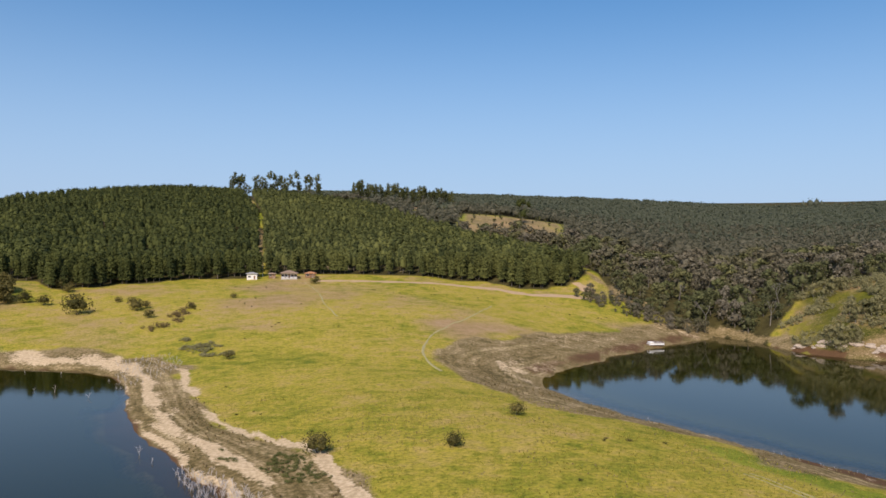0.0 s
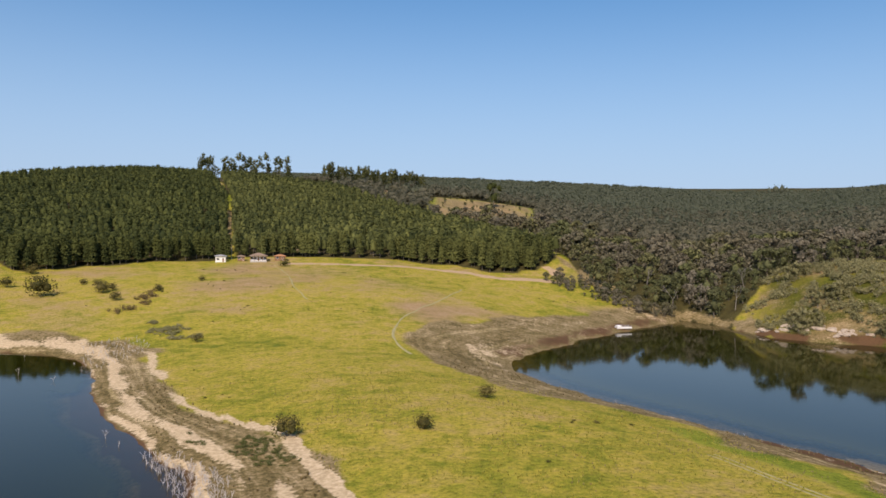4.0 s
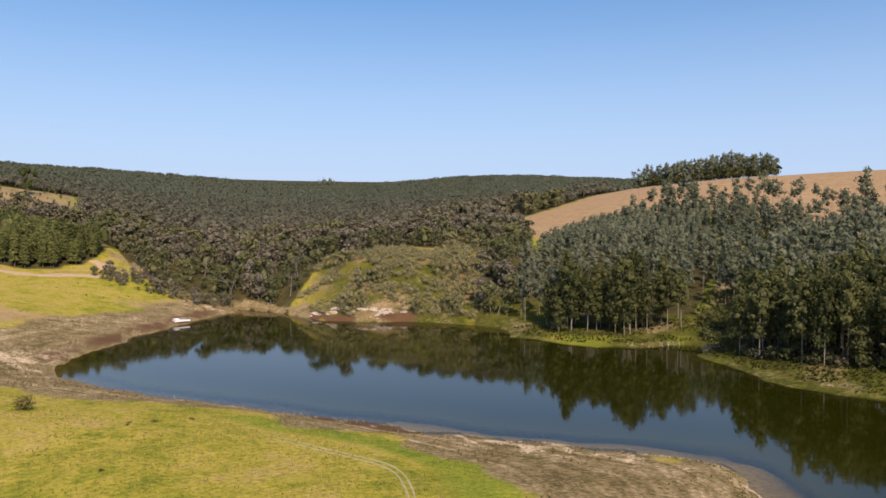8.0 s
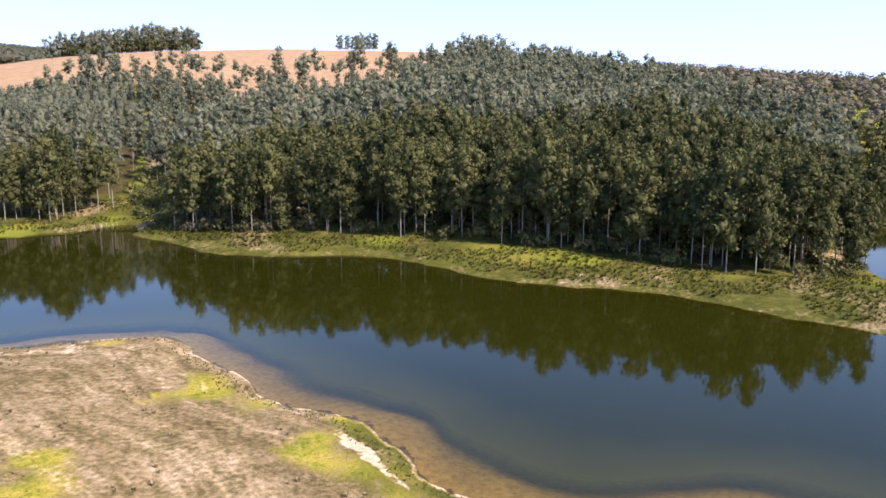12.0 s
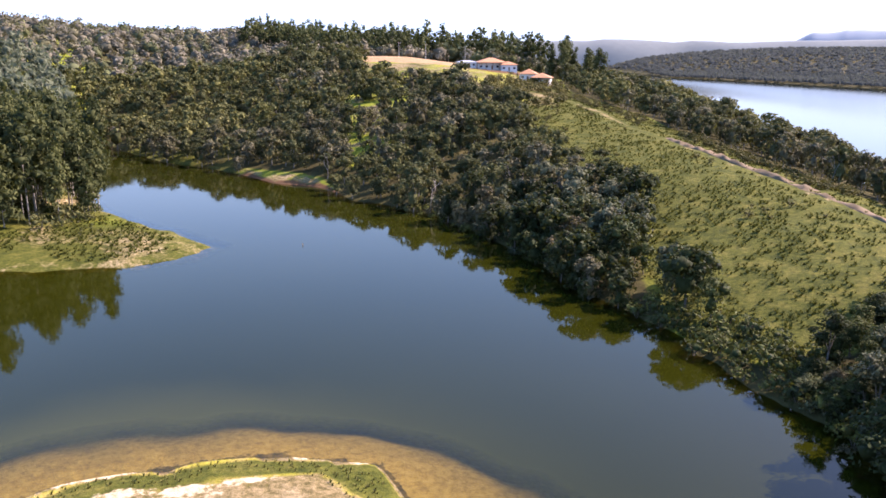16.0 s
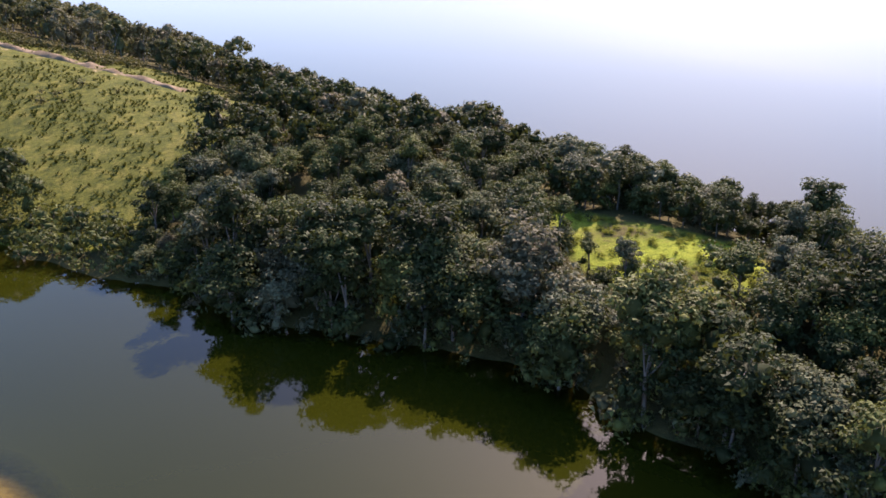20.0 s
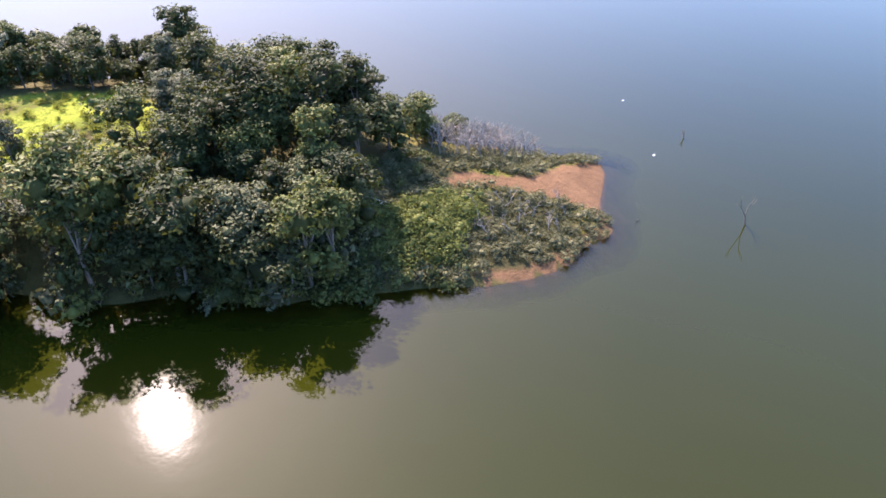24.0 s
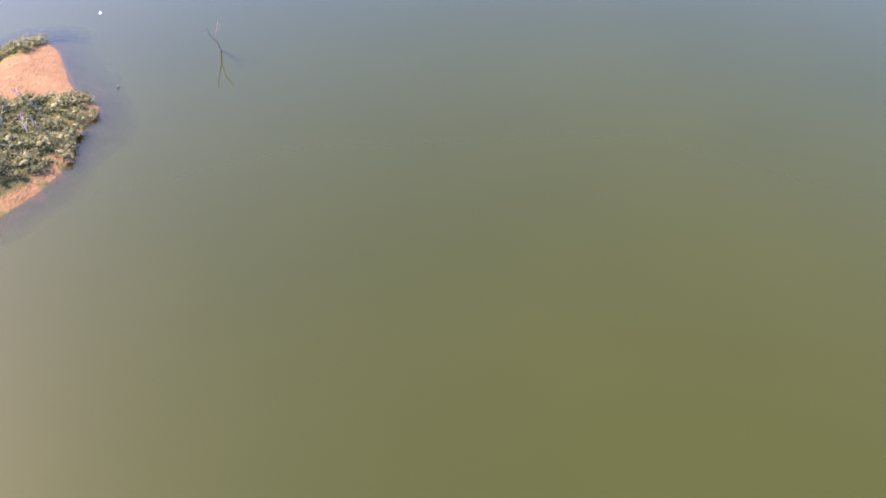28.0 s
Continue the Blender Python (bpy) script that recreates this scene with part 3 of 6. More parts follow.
def covers(x, y, d, z):
    """Ground cover by kind, 0 to 1."""
    az = np.degrees(np.arctan2(-x, y))
    r = np.hypot(x, y)
    n1, n2, n3 = wave(x, y, 14, 21), wave(x, y, 5, 22), wave(x, y, 40, 23)
    home = (y > -60) & (signed(x, y, zone((-18, 372), (-23, 320), (-30, 200), (-75, 118), (-105, 110), (-130, 75), (180, 45), (90, 500), (30, 900), (-10, 460))) > 0)
    home &= ~((x < -20) & (y < -15))
    green = signed(x, y, GREEN + GREEN_BACK)
    south = ((az < -103) | (az > 120)) & ~home & (r < 1000) & ((x < 120) | (y < -62) | (x > 260))
    dry = np.where(home, soft(-green + 5 * n1 + 2 * n2, 8), np.where(r > 700, 0.15, soft(np.where(south, -6, 7) - d + 4 * n1, 5)))
    # pale sand: strips along old waterlines
    west = home & (x < 0) & (y > 70) & (y < 300)
    f = np.where(green < 0, d / (d - green + 0.01), 1.2) + 0.035 * n2

    def band(at, width, amount, noise_value):
        return np.clip(1.5 - np.abs(f - at) / width, 0, 1) * np.clip(amount + noise_value, 0, 1)

    n4, n5 = wave(x, y, 17, 24), wave(x, y, 11, 25)
    lines = np.maximum.reduce([band(0.06, 0.06, 0.9, 0.5 * n3), band(0.36, 0.085, 0.8, 1.0 * n4), band(0.60, 0.05, 0.1, 1.0 * n5), band(0.93, 0.075, 0.75, 0.9 * n4)])
    lines = np.where(x < -84, np.maximum(band(0.42, 0.2, 0.75, 0.8 * n5), band(0.75, 0.12, 0.4, 1.2 * n4)), lines)
    sand = np.where(west, lines * (d > 0.3), 0)
    tip = home & ~west & (d > 2)
    n6, n7 = wave(x, y, 38, 26), wave(x, y, 27, 27)
    sand = np.where(tip, np.maximum.reduce([band(0.11, 0.03, 0.12, 0.5 * n6), band(0.20, 0.032, 0.42, 0.45 * n7), band(0.29, 0.025, 0.2, 0.5 * n6), band(0.40, 0.03, 0.2, 0.5 * n7), band(0.52, 0.025, -0.05, 0.7 * n6), band(0.94, 0.03, 0.15, 0.7 * n4)]), sand)
    north = (az < -20) & (az > -112) & (r < 330) & ~home
    sand = np.where(north, np.clip(1 - np.abs(d - 5) / 4.5, 0, 1) * np.clip(-0.2 + 1.15 * n1, 0, 0.7) * np.where(y < 0, 0.6, 1), sand)
    inlet = home & (y > 232) & (x > 20)
    red = np.where(inlet, np.clip(1.25 - np.abs(d - 5) / 7, 0, 1) * (0.62 + 0.3 * n3 + 0.2 * n1), 0)
    red = np.maximum(red, ((az < -24) & (az > -34) & (r < 330)) * np.clip(1.4 - d / 6, 0, 1))
    red = np.maximum(red, soft(signed(x, y, SPIT), 1.6))
    red = np.where((x < -35.5) & (y < -28) & (y > -75) & (d > -2), np.maximum(red, np.clip(1.1 - d / 2.2, 0, 0.8)), red)
    red = np.maximum(red, np.where((d < 1.5) & (r < 360) & ~south, np.where(north, 0.3, 1.0) * np.where(home & (y < 130), 0.5, np.where(home & (y < 200), 0.4, 0.5)) + 0.3 * n1, 0))
    red = np.where(d < -0.2, 0, red)
    dry = np.where(d < 0, np.where(home | (r < 110) & (y > -40) & (x > -20), 1, 0), dry)
    sand = np.where(inlet & (d > 1), np.clip(0.2 + 0.25 * n7, 0, 1) * (green < 1), sand)
    red = np.where(west & (d < 0.4) & (d > -6), 0.62, red)
    shelf = home & ~west & (y < 130) & (d < -0.6) & (d > -14) & (x > 0) & (y > -45)
    sand = np.where(shelf, 1.0, sand)
    red = np.where(shelf, red * 0.3, red)
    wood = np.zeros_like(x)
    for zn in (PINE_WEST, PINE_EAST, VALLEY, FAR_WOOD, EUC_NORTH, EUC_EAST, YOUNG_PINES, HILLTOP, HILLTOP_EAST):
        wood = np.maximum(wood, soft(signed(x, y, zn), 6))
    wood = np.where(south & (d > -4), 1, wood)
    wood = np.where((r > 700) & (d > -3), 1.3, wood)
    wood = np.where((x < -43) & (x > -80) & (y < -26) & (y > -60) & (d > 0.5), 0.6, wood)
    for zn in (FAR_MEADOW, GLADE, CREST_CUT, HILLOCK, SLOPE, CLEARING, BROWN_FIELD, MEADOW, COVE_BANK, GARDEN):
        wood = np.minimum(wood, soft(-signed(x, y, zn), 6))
    planted = np.maximum(soft(signed(x, y, PINE_WEST), 6), soft(signed(x, y, PINE_EAST), 6))
    dry = np.maximum(dry * (1 - planted), soft(signed(x, y, GLADE), 10) * (0.56 + 0.25 * n2))
    straw = np.maximum(soft(signed(x, y, BROWN_FIELD), 8), np.maximum(soft(signed(x, y, GLADE), 10) * (0.58 + 0.25 * n1), np.maximum(soft(signed(x, y, DRY_FIELD), 5), soft(signed(x, y, CREST_CUT), 8) * (0.6 + 0.3 * n3))))
    straw = np.maximum(straw, soft(signed(x, y, HILLOCK), 8) * (0.4 + 0.25 * n1))
    straw = np.where(home & (y > 230), np.maximum(straw, np.clip((y - 210) / 230, 0, 0.42) + 0.22 * n3 + 0.15 * n1), straw)
    straw = np.maximum(straw * (1 - planted), soft(signed(x, y, FAR_MEADOW), 12) * 0.9)
    wood = np.maximum(wood, soft(signed(x, y, DELL), 6) * (0.45 + 0.4 * n1))
    lush = np.where(north, np.clip(1.3 - np.abs(d - 12 + 4 * n1) / 6, 0, 1) * (0.1 + 0.45 * n3), 0)
    lush = np.maximum(lush, soft(signed(x, y, CLEARING), 4))
    wood = np.maximum(wood, soft(signed(x, y, CLEARING), 4) * (0.4 + 0.3 * n2))
    lush = np.maximum(lush, np.clip(1 - np.hypot(x - 58, y - 62) / 34, 0, 1) * (green > 0))
    lush = np.maximum(lush, np.clip(1 - np.hypot(x - 30, y - 95) / 45, 0, 1) * 0.7)
    open_slope = soft(signed(x, y, SLOPE), 6) * (r < 395)
    lush = np.maximum(lush, open_slope * (0.75 + 0.2 * n1))
    wood = np.maximum(wood, open_slope * (0.25 + 0.1 * n1))
    lush = np.maximum(lush, np.maximum(soft(signed(x, y, MEADOW), 8) * 0.6, soft(signed(x, y, COVE_BANK), 4) * (d > 2.5)))
    lush = np.maximum(lush, (tip & (f < 0.16) & (y < 90)) * (0.4 + 0.5 * n2))
    lush = np.maximum(lush, home & (x > 15) & (y < 140) & (green > 0)) * np.where(home & (x > 15) & (green > 0), np.clip(1.25 - green / 9 + 0.3 * n1, 0, 1), 1)
    dry = np.where(tip & (y < 90) & (f < 0.16), dry * np.clip(0.65 + 0.4 * n2, 0, 1), dry)
    lush = np.where(~home & (r < 900) & ~((x < -30) & (y < -26) & (y > -70)), np.maximum(lush, 0.6 + 0.25 * n2), lush)
    dry = np.where(north & (d < 24), np.maximum(dry * 0.38, 0.25 + 0.4 * n1 + 0.2 * n2), dry)
    dry = np.maximum(dry, soft(signed(x, y, COVE_BANK), 4) * (0.55 + 0.3 * n2))
    dry = np.maximum(dry, soft(signed(x, y, MEADOW), 8) * (0.4 + 0.4 * n2))
    dry = np.maximum(dry, open_slope * (0.14 + 0.15 * n2))
    garden = soft(signed(x, y, GARDEN), 6)
    dry, wood = np.maximum(dry, garden * (0.5 + 0.35 * n2)), np.maximum(wood, garden * (0.3 + 0.4 * n1))
    dry = np.maximum(dry, soft(signed(x, y, DELL), 6) * (0.5 + 0.3 * n2))
    lush = lush * (1 - 0.75 * soft(signed(x, y, HILLOCK), 6))
    dry = np.maximum(dry, soft(signed(x, y, HILLOCK), 8) * (0.34 + 0.2 * n2))
    track = np.zeros_like(x)
    for line, w in ((TRACK_RIDGE, 0.5),):
        track = np.maximum(track, np.clip(1.5 - segment_distance(x, y, line, False) / w, 0, 1))
    dry = np.maximum(dry, track * 0.55)
    red = np.maximum(red, inside(x, y, COVE_BANK) * np.clip(1.3 - d / 2.5, 0, 1))
    yard = soft(signed(x, y, YARD), 4)
    red, wood = np.maximum(red, yard * 0.7), wood * (1 - yard)
    gap = np.clip(1.4 - segment_distance(x, y, zone((12.97, 450), (13.15, 640), (14.2, 905)), False) / 3.5, 0, 1)
    straw, wood = np.maximum(straw, gap * (0.35 + 0.3 * np.clip((r - 600) / 200, 0, 1))), wood * (1 - 0.8 * gap)
    olive = np.maximum(open_slope * (0.95 + 0.1 * n1), north * (d < 30) * (0.75 + 0.35 * n1))
    olive = np.maximum(olive, soft(signed(x, y, HILLOCK), 8) * (0.5 + 0.3 * n3))
    # the point: a green belt above the waterline, broken pale sand, then brown turf
    point = home & ~west & (d > 0) & (y < 60) & (x > 30)
    rise = d + 0.9 * n2
    belt = np.clip(1.5 - np.abs(rise - 1.8) / 1.6, 0, 1) * np.clip((30 - y) / 20, 0, 1)
    olive = np.where(point, np.maximum(belt, np.clip(0.45 + 0.5 * n1 + 0.2 * n2, 0, 1)), olive)
    dry = np.where(point, (1 - belt) * np.clip(0.58 - 0.4 * n1 + 0.3 * n2, 0, 1), dry)
    sand = np.where(point, np.maximum(np.clip(1.3 - np.abs(rise - 4.3) / 0.8, 0, 1) * np.clip(0.48 + 0.8 * n5, 0, 0.85), np.clip(0.42 * n5 + 0.3 * n2 - 0.08, 0, 0.42) * (rise > 5.5)), sand)
    red = np.where(point, red * 0.35, red)
    lush = np.where(point, lush * 0.3, lush)
    olive = np.where(point & (y > 10), olive * np.clip(1.3 - y / 60, 0.65, 1), olive)
    return np.clip(np.stack([dry, sand, red], -1), 0, 1), np.clip(np.stack([wood, straw, lush, olive], -1), 0, 1)


bank_cover, land_cover = covers(gx, gy, gd, gz)
bank_green = signed(gx, gy, GREEN + GREEN_BACK)
bank_line = np.where((bank_green < 0) & (gd > 0) & (np.hypot(gx, gy) < 420) & inside(gx, gy, WEST_SHORE[5:] + POINT_SHORE + [(60, 330), (-100, 330)]), np.clip(gd / (gd - bank_green + 0.01), 0.001, 1), 0)
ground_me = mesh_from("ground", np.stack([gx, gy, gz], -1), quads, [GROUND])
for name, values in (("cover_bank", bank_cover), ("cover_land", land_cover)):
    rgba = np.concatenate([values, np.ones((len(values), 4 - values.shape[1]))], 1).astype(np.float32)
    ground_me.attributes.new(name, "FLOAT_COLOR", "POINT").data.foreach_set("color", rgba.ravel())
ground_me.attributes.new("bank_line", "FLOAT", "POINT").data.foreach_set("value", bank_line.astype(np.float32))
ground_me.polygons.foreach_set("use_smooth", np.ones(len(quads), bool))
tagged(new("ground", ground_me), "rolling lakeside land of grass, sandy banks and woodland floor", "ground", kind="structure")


def ground_z(x, y):
    """Height of the ground sheet itself, between its corners."""
    r = np.hypot(x, y)
    i = np.clip(np.searchsorted(ring_r, r) - 1, 0, len(ring_r) - 2)
    fr = (r - ring_r[i]) / (ring_r[i + 1] - ring_r[i])
    s = (np.arctan2(y, x) % (2 * np.pi)) / (2 * np.pi) * SPOKES
    j = np.floor(s).astype(int)
    fs = s - j
    z = gz.reshape(-1, SPOKES)
    j, k = j % SPOKES, (j + 1) % SPOKES
    return (z[i, j] * (1 - fs) + z[i, k] * fs) * (1 - fr) + (z[i + 1, j] * (1 - fs) + z[i + 1, k] * fs) * fr


def footpath(line, width, seed, mat, label):
    """A worn strip a few centimetres proud of the turf."""
    pts = np.array(line, float)
    for _ in range(3):
        mid_a, mid_b = pts[:-1] * 0.75 + pts[1:] * 0.25, pts[:-1] * 0.25 + pts[1:] * 0.75
        pts = np.concatenate([pts[:1], np.stack([mid_a, mid_b], 1).reshape(-1, 2), pts[-1:]])
    seg = np.r_[0, np.cumsum(np.hypot(*np.diff(pts, axis=0).T))]
    s = np.arange(0, seg[-1], 0.8)
    x, y = np.interp(s, seg, pts[:, 0]), np.interp(s, seg, pts[:, 1])
    tx, ty = np.gradient(x), np.gradient(y)
    n = np.hypot(tx, ty)
    half = width * (0.8 + 0.45 * wave(s, s * 0, 5, seed))
    x, y = x + 0.4 * wave(s, s * 0, 9, seed + 1), y + 0.4 * wave(s, s * 0, 8, seed + 2)
    cols = []
    for q, h in ((-1, -0.06), (-0.75, 0.05), (0.75, 0.05), (1, -0.06)):
        px, py = x - ty / n * half * q, y + tx / n * half * q
        cols.append(np.stack([px, py, ground_z(px, py) + h], -1))
    v = np.stack(cols, 1).reshape(-1, 3)
    a, b = np.meshgrid(np.arange(len(s) - 1), np.arange(3), indexing="ij")
    q = (a * 4 + b).ravel()
    tagged(new("path", mesh_from("path", v, np.stack([q, q + 1, q + 5, q + 4], -1), [mat])), label, "path", kind="structure")


PATH_SOIL = plain("trodden_soil", (0.31, 0.275, 0.12), 0.95, 0, 0.35, 1.5)
DIRT = plain("dirt_road", (0.40, 0.28, 0.165), 0.95, 0, 0.3, 0.8)
footpath(TRACK_NORTH, 4.2, 114, DIRT, "pale dirt road along the edge of the pine plantation")
footpath(TRACK_FORK, 0.55, 111, PATH_SOIL, "pale trodden cattle path across the pasture")
footpath(TRACK_FIELD, 0.35, 112, PATH_SOIL, "faint trodden path climbing the pasture")
for side in (-0.8, 0.8):
    footpath([(px + side * 0.8, py + side * 0.5) for px, py in TRACK_POINT], 0.3, 113, PATH_SOIL, "pale wheel track curving over the point")

# ---- lake ----
wet = (gd[quads] < 3).any(1)
used, index = np.unique(quads[wet], return_inverse=True)
water_me = mesh_from("water", np.stack([gx[used], gy[used], 0 * used], -1), index.reshape(-1, 4), [WATER])
water_me.attributes.new("depth", "FLOAT", "POINT").data.foreach_set("value", np.maximum(-gz[used], 0).astype(np.float32))
sandy = segment_distance(gx[used], gy[used], WEST_SHORE[9:] + POINT_SHORE, False) < 3 - gd[used]
water_me.attributes.new("shoal", "FLOAT", "POINT").data.foreach_set("value", (sandy * np.clip(np.maximum((gx[used] - 25) / 30, (gy[used] - 40) / 30), 0, 1) * np.clip((gy[used] + 55) / 30, 0, 1) * np.clip((gx[used] + 55) / 30, 0, 1)).astype(np.float32))
water_me.attributes.new("open", "FLOAT", "POINT").data.foreach_set("value", np.clip((-gd[used] - 55) / 90, 0, 1).astype(np.float32))
tagged(new("water", water_me), "calm murky green reservoir water mirroring the banks", "lake", kind="structure")


# ---- trees ----
def rand_dirs(rng, n):
    v = rng.normal(size=(n, 3))
    return v / np.linalg.norm(v, axis=1, keepdims=True)


def icosphere(level):
    bm = bmesh.new()
    bmesh.ops.create_icosphere(bm, subdivisions=level, radius=1)
    v = np.array([p.co[:] for p in bm.verts])
    f = np.array([[p.index for p in q.verts] for q in bm.faces])
    bm.free()
    return v, f


ICO = {1: icosphere(1), 2: icosphere(2)}


class Shape:
    """Vertices and triangles of one plant part, gathered piece by piece."""

    def __init__(self):
        self.v, self.t, self.n = [], [], 0

    def put(self, v, t):
        self.v.append(np.asarray(v, float))
        self.t.append(np.asarray(t, int) + self.n)
        self.n += len(v)

    def done(self):
        return np.concatenate(self.v), np.concatenate(self.t)

    def limb(self, a, b, ra, rb, sides=5):
        a, b = np.asarray(a, float), np.asarray(b, float)
        d = (b - a) / (np.linalg.norm(b - a) + 1e-9)
        u = np.cross(d, (0.3, 0.9, 0.1))
        u /= np.linalg.norm(u)
        w = np.cross(d, u)
        th = np.arange(sides) * 2 * np.pi / sides
        ring = np.cos(th)[:, None] * u + np.sin(th)[:, None] * w
        t = []
        for k in range(sides):
            m = (k + 1) % sides
            t += [(k, m, sides + m), (k, sides + m, sides + k)]
        self.put(np.concatenate([a + ring * ra, b + ring * rb]), t)

    def leaves(self, rng, centre, radii, count, size, lift=0.0, flat=0.8, droop=0.0):
        d = rand_dirs(rng, count)
        d[:, 2] = np.where(d[:, 2] < -0.8, -d[:, 2], d[:, 2])
        p = np.asarray(centre) + d * np.asarray(radii) * rng.uniform(0.74, 1.2, (count, 1))
        n = d + flat * rand_dirs(rng, count) + (0, 0, lift)
        n /= np.linalg.norm(n, axis=1, keepdims=True)
        u = np.cross(n, rand_dirs(rng, count)) + (0, 0, -droop)
        u /= np.linalg.norm(u, axis=1, keepdims=True) + 1e-9
        w = np.cross(n, u)
        s = size * rng.uniform(0.6, 1.35, (count, 1))
        v = np.stack([p - u * s * 0.8 - w * s * 0.6, p - u * s * 0.8 + w * s * 0.6, p + u * s], 1).reshape(-1, 3)
        self.put(v, np.arange(count)[:, None] * 3 + (0, 1, 2))

    def core(self, rng, centre, radii, level=1, jitter=0.2):
        v, t = ICO[level]
        self.put(np.asarray(centre) + v * np.asarray(radii) * (1 + jitter * rng.uniform(-1, 1, (len(v), 1))), t)


def broadleaf(seed, height=8.0, spread=3.3, lobes=8, leaf_count=70, leaf=0.38, level=1, slim=0.0, lean=1):
    """Rounded woodland tree of several uneven leaf masses."""
    rng = np.random.default_rng(seed)
    bark, crown = Shape(), Shape()
    fork = np.array([rng.uniform(-.3, .3), rng.uniform(-.3, .3), height * 0.36])
    bark.limb((0, 0, -0.6), fork, 0.16 * height / 8, 0.11 * height / 8, 6)
    for k in range(lobes):
        th = k * 2.4 + rng.uniform(-.5, .5)
        ring = spread * (0.62 if k else 0.0) * math.sqrt((k + 0.4) / lobes) * 1.25
        rad = spread * rng.uniform(0.22, 0.46)
        top = height - rad * 0.75 - (ring / spread) ** 2 * height * rng.uniform(0.18, 0.42)
        c = np.array([ring * math.cos(th), ring * math.sin(th), max(top, rad * 0.7)])
        if k < 6 - lean * 2:
            bark.limb(fork, c - (0, 0, rad * 0.3), 0.08 * height / 8, 0.03, 4)
        shape = (rad, rad, rad * rng.uniform(0.7, 0.95))
        if k % lean == 0:
            crown.core(rng, c, np.array(shape) * 0.78, level, 0.35)
        crown.leaves(rng, c, shape, leaf_count, leaf, lift=0.2, flat=0.75)
    if slim < 1:
        crown.core(rng, (0, 0, height * 0.40), (spread * 0.36, spread * 0.36, height * 0.2), level, 0.4)
        crown.leaves(rng, (0, 0, height * 0.38), (spread * 0.74, spread * 0.74, height * 0.34), int(leaf_count * 2.6), leaf * 1.1, lift=0.1, flat=0.8)
    return bark.done(), crown.done()


def leafy(seed, height=8.0, spread=3.2, clumps=20, leaf_count=52, leaf=0.2, skirt=6):
    """Spreading tree: a few uneven heads, each built of many small leaf sprays, with gaps of shade between."""
    rng = np.random.default_rng(seed)
    bark, crown = Shape(), Shape()
    fork = np.array([rng.uniform(-.3, .3), rng.uniform(-.3, .3), height * 0.34])
    bark.limb((0, 0, -0.8), fork, 0.17 * height / 8, 0.12 * height / 8, 6)
    heads = []
    count = int(rng.integers(3, 6))
    for k in range(count):
        th = k * 2 * math.pi / count + rng.uniform(-.5, .5)
        off = spread * rng.uniform(0.25, 0.6) * (k > 0)
        rad = spread * rng.uniform(0.42, 0.66)
        c = np.array([off * math.cos(th), off * math.sin(th), height * rng.uniform(0.74, 1.0) - rad * 0.8])
        heads.append((c, rad))
        bark.limb(fork, c, 0.09 * height / 8, 0.04, 4)
        crown.core(rng, c - (0, 0, rad * 0.25), np.array((0.58, 0.58, 0.5)) * rad, 1, 0.4)
        crown.leaves(rng, c, np.array((0.92, 0.92, 0.8)) * rad, leaf_count * 2, leaf * 1.1, lift=0.4, flat=0.9)
    for k in range(clumps):
        c, rad = heads[k % count]
        d = rand_dirs(rng, 1)[0]
        d[2] = abs(d[2]) * 1.1 - 0.25
        p = c + d * rad * rng.uniform(0.75, 1.12)
        r = spread * rng.uniform(0.13, 0.27)
        bark.limb(c, p, 0.035, 0.012, 3)
        crown.core(rng, p - (0, 0, r * 0.3), np.array((0.6, 0.6, 0.28)) * r, 1, 0.4)
        crown.leaves(rng, p, np.array((1.25, 1.25, 0.62)) * r, leaf_count, leaf, lift=0.75, flat=0.9)
    for k in range(skirt):
        th = rng.uniform(0, 6.28)
        r = spread * rng.uniform(0.2, 0.36)
        p = np.array([math.cos(th), math.sin(th), 0]) * spread * rng.uniform(0.3, 0.75) + (0, 0, height * rng.uniform(0.12, 0.5))
        crown.core(rng, p, np.array((0.55, 0.55, 0.65)) * r, 1, 0.4)
        crown.leaves(rng, p, np.array((1.1, 1.1, 1.2)) * r, leaf_count, leaf * 1.15, lift=0.3, flat=0.9)
    return bark.done(), crown.done()


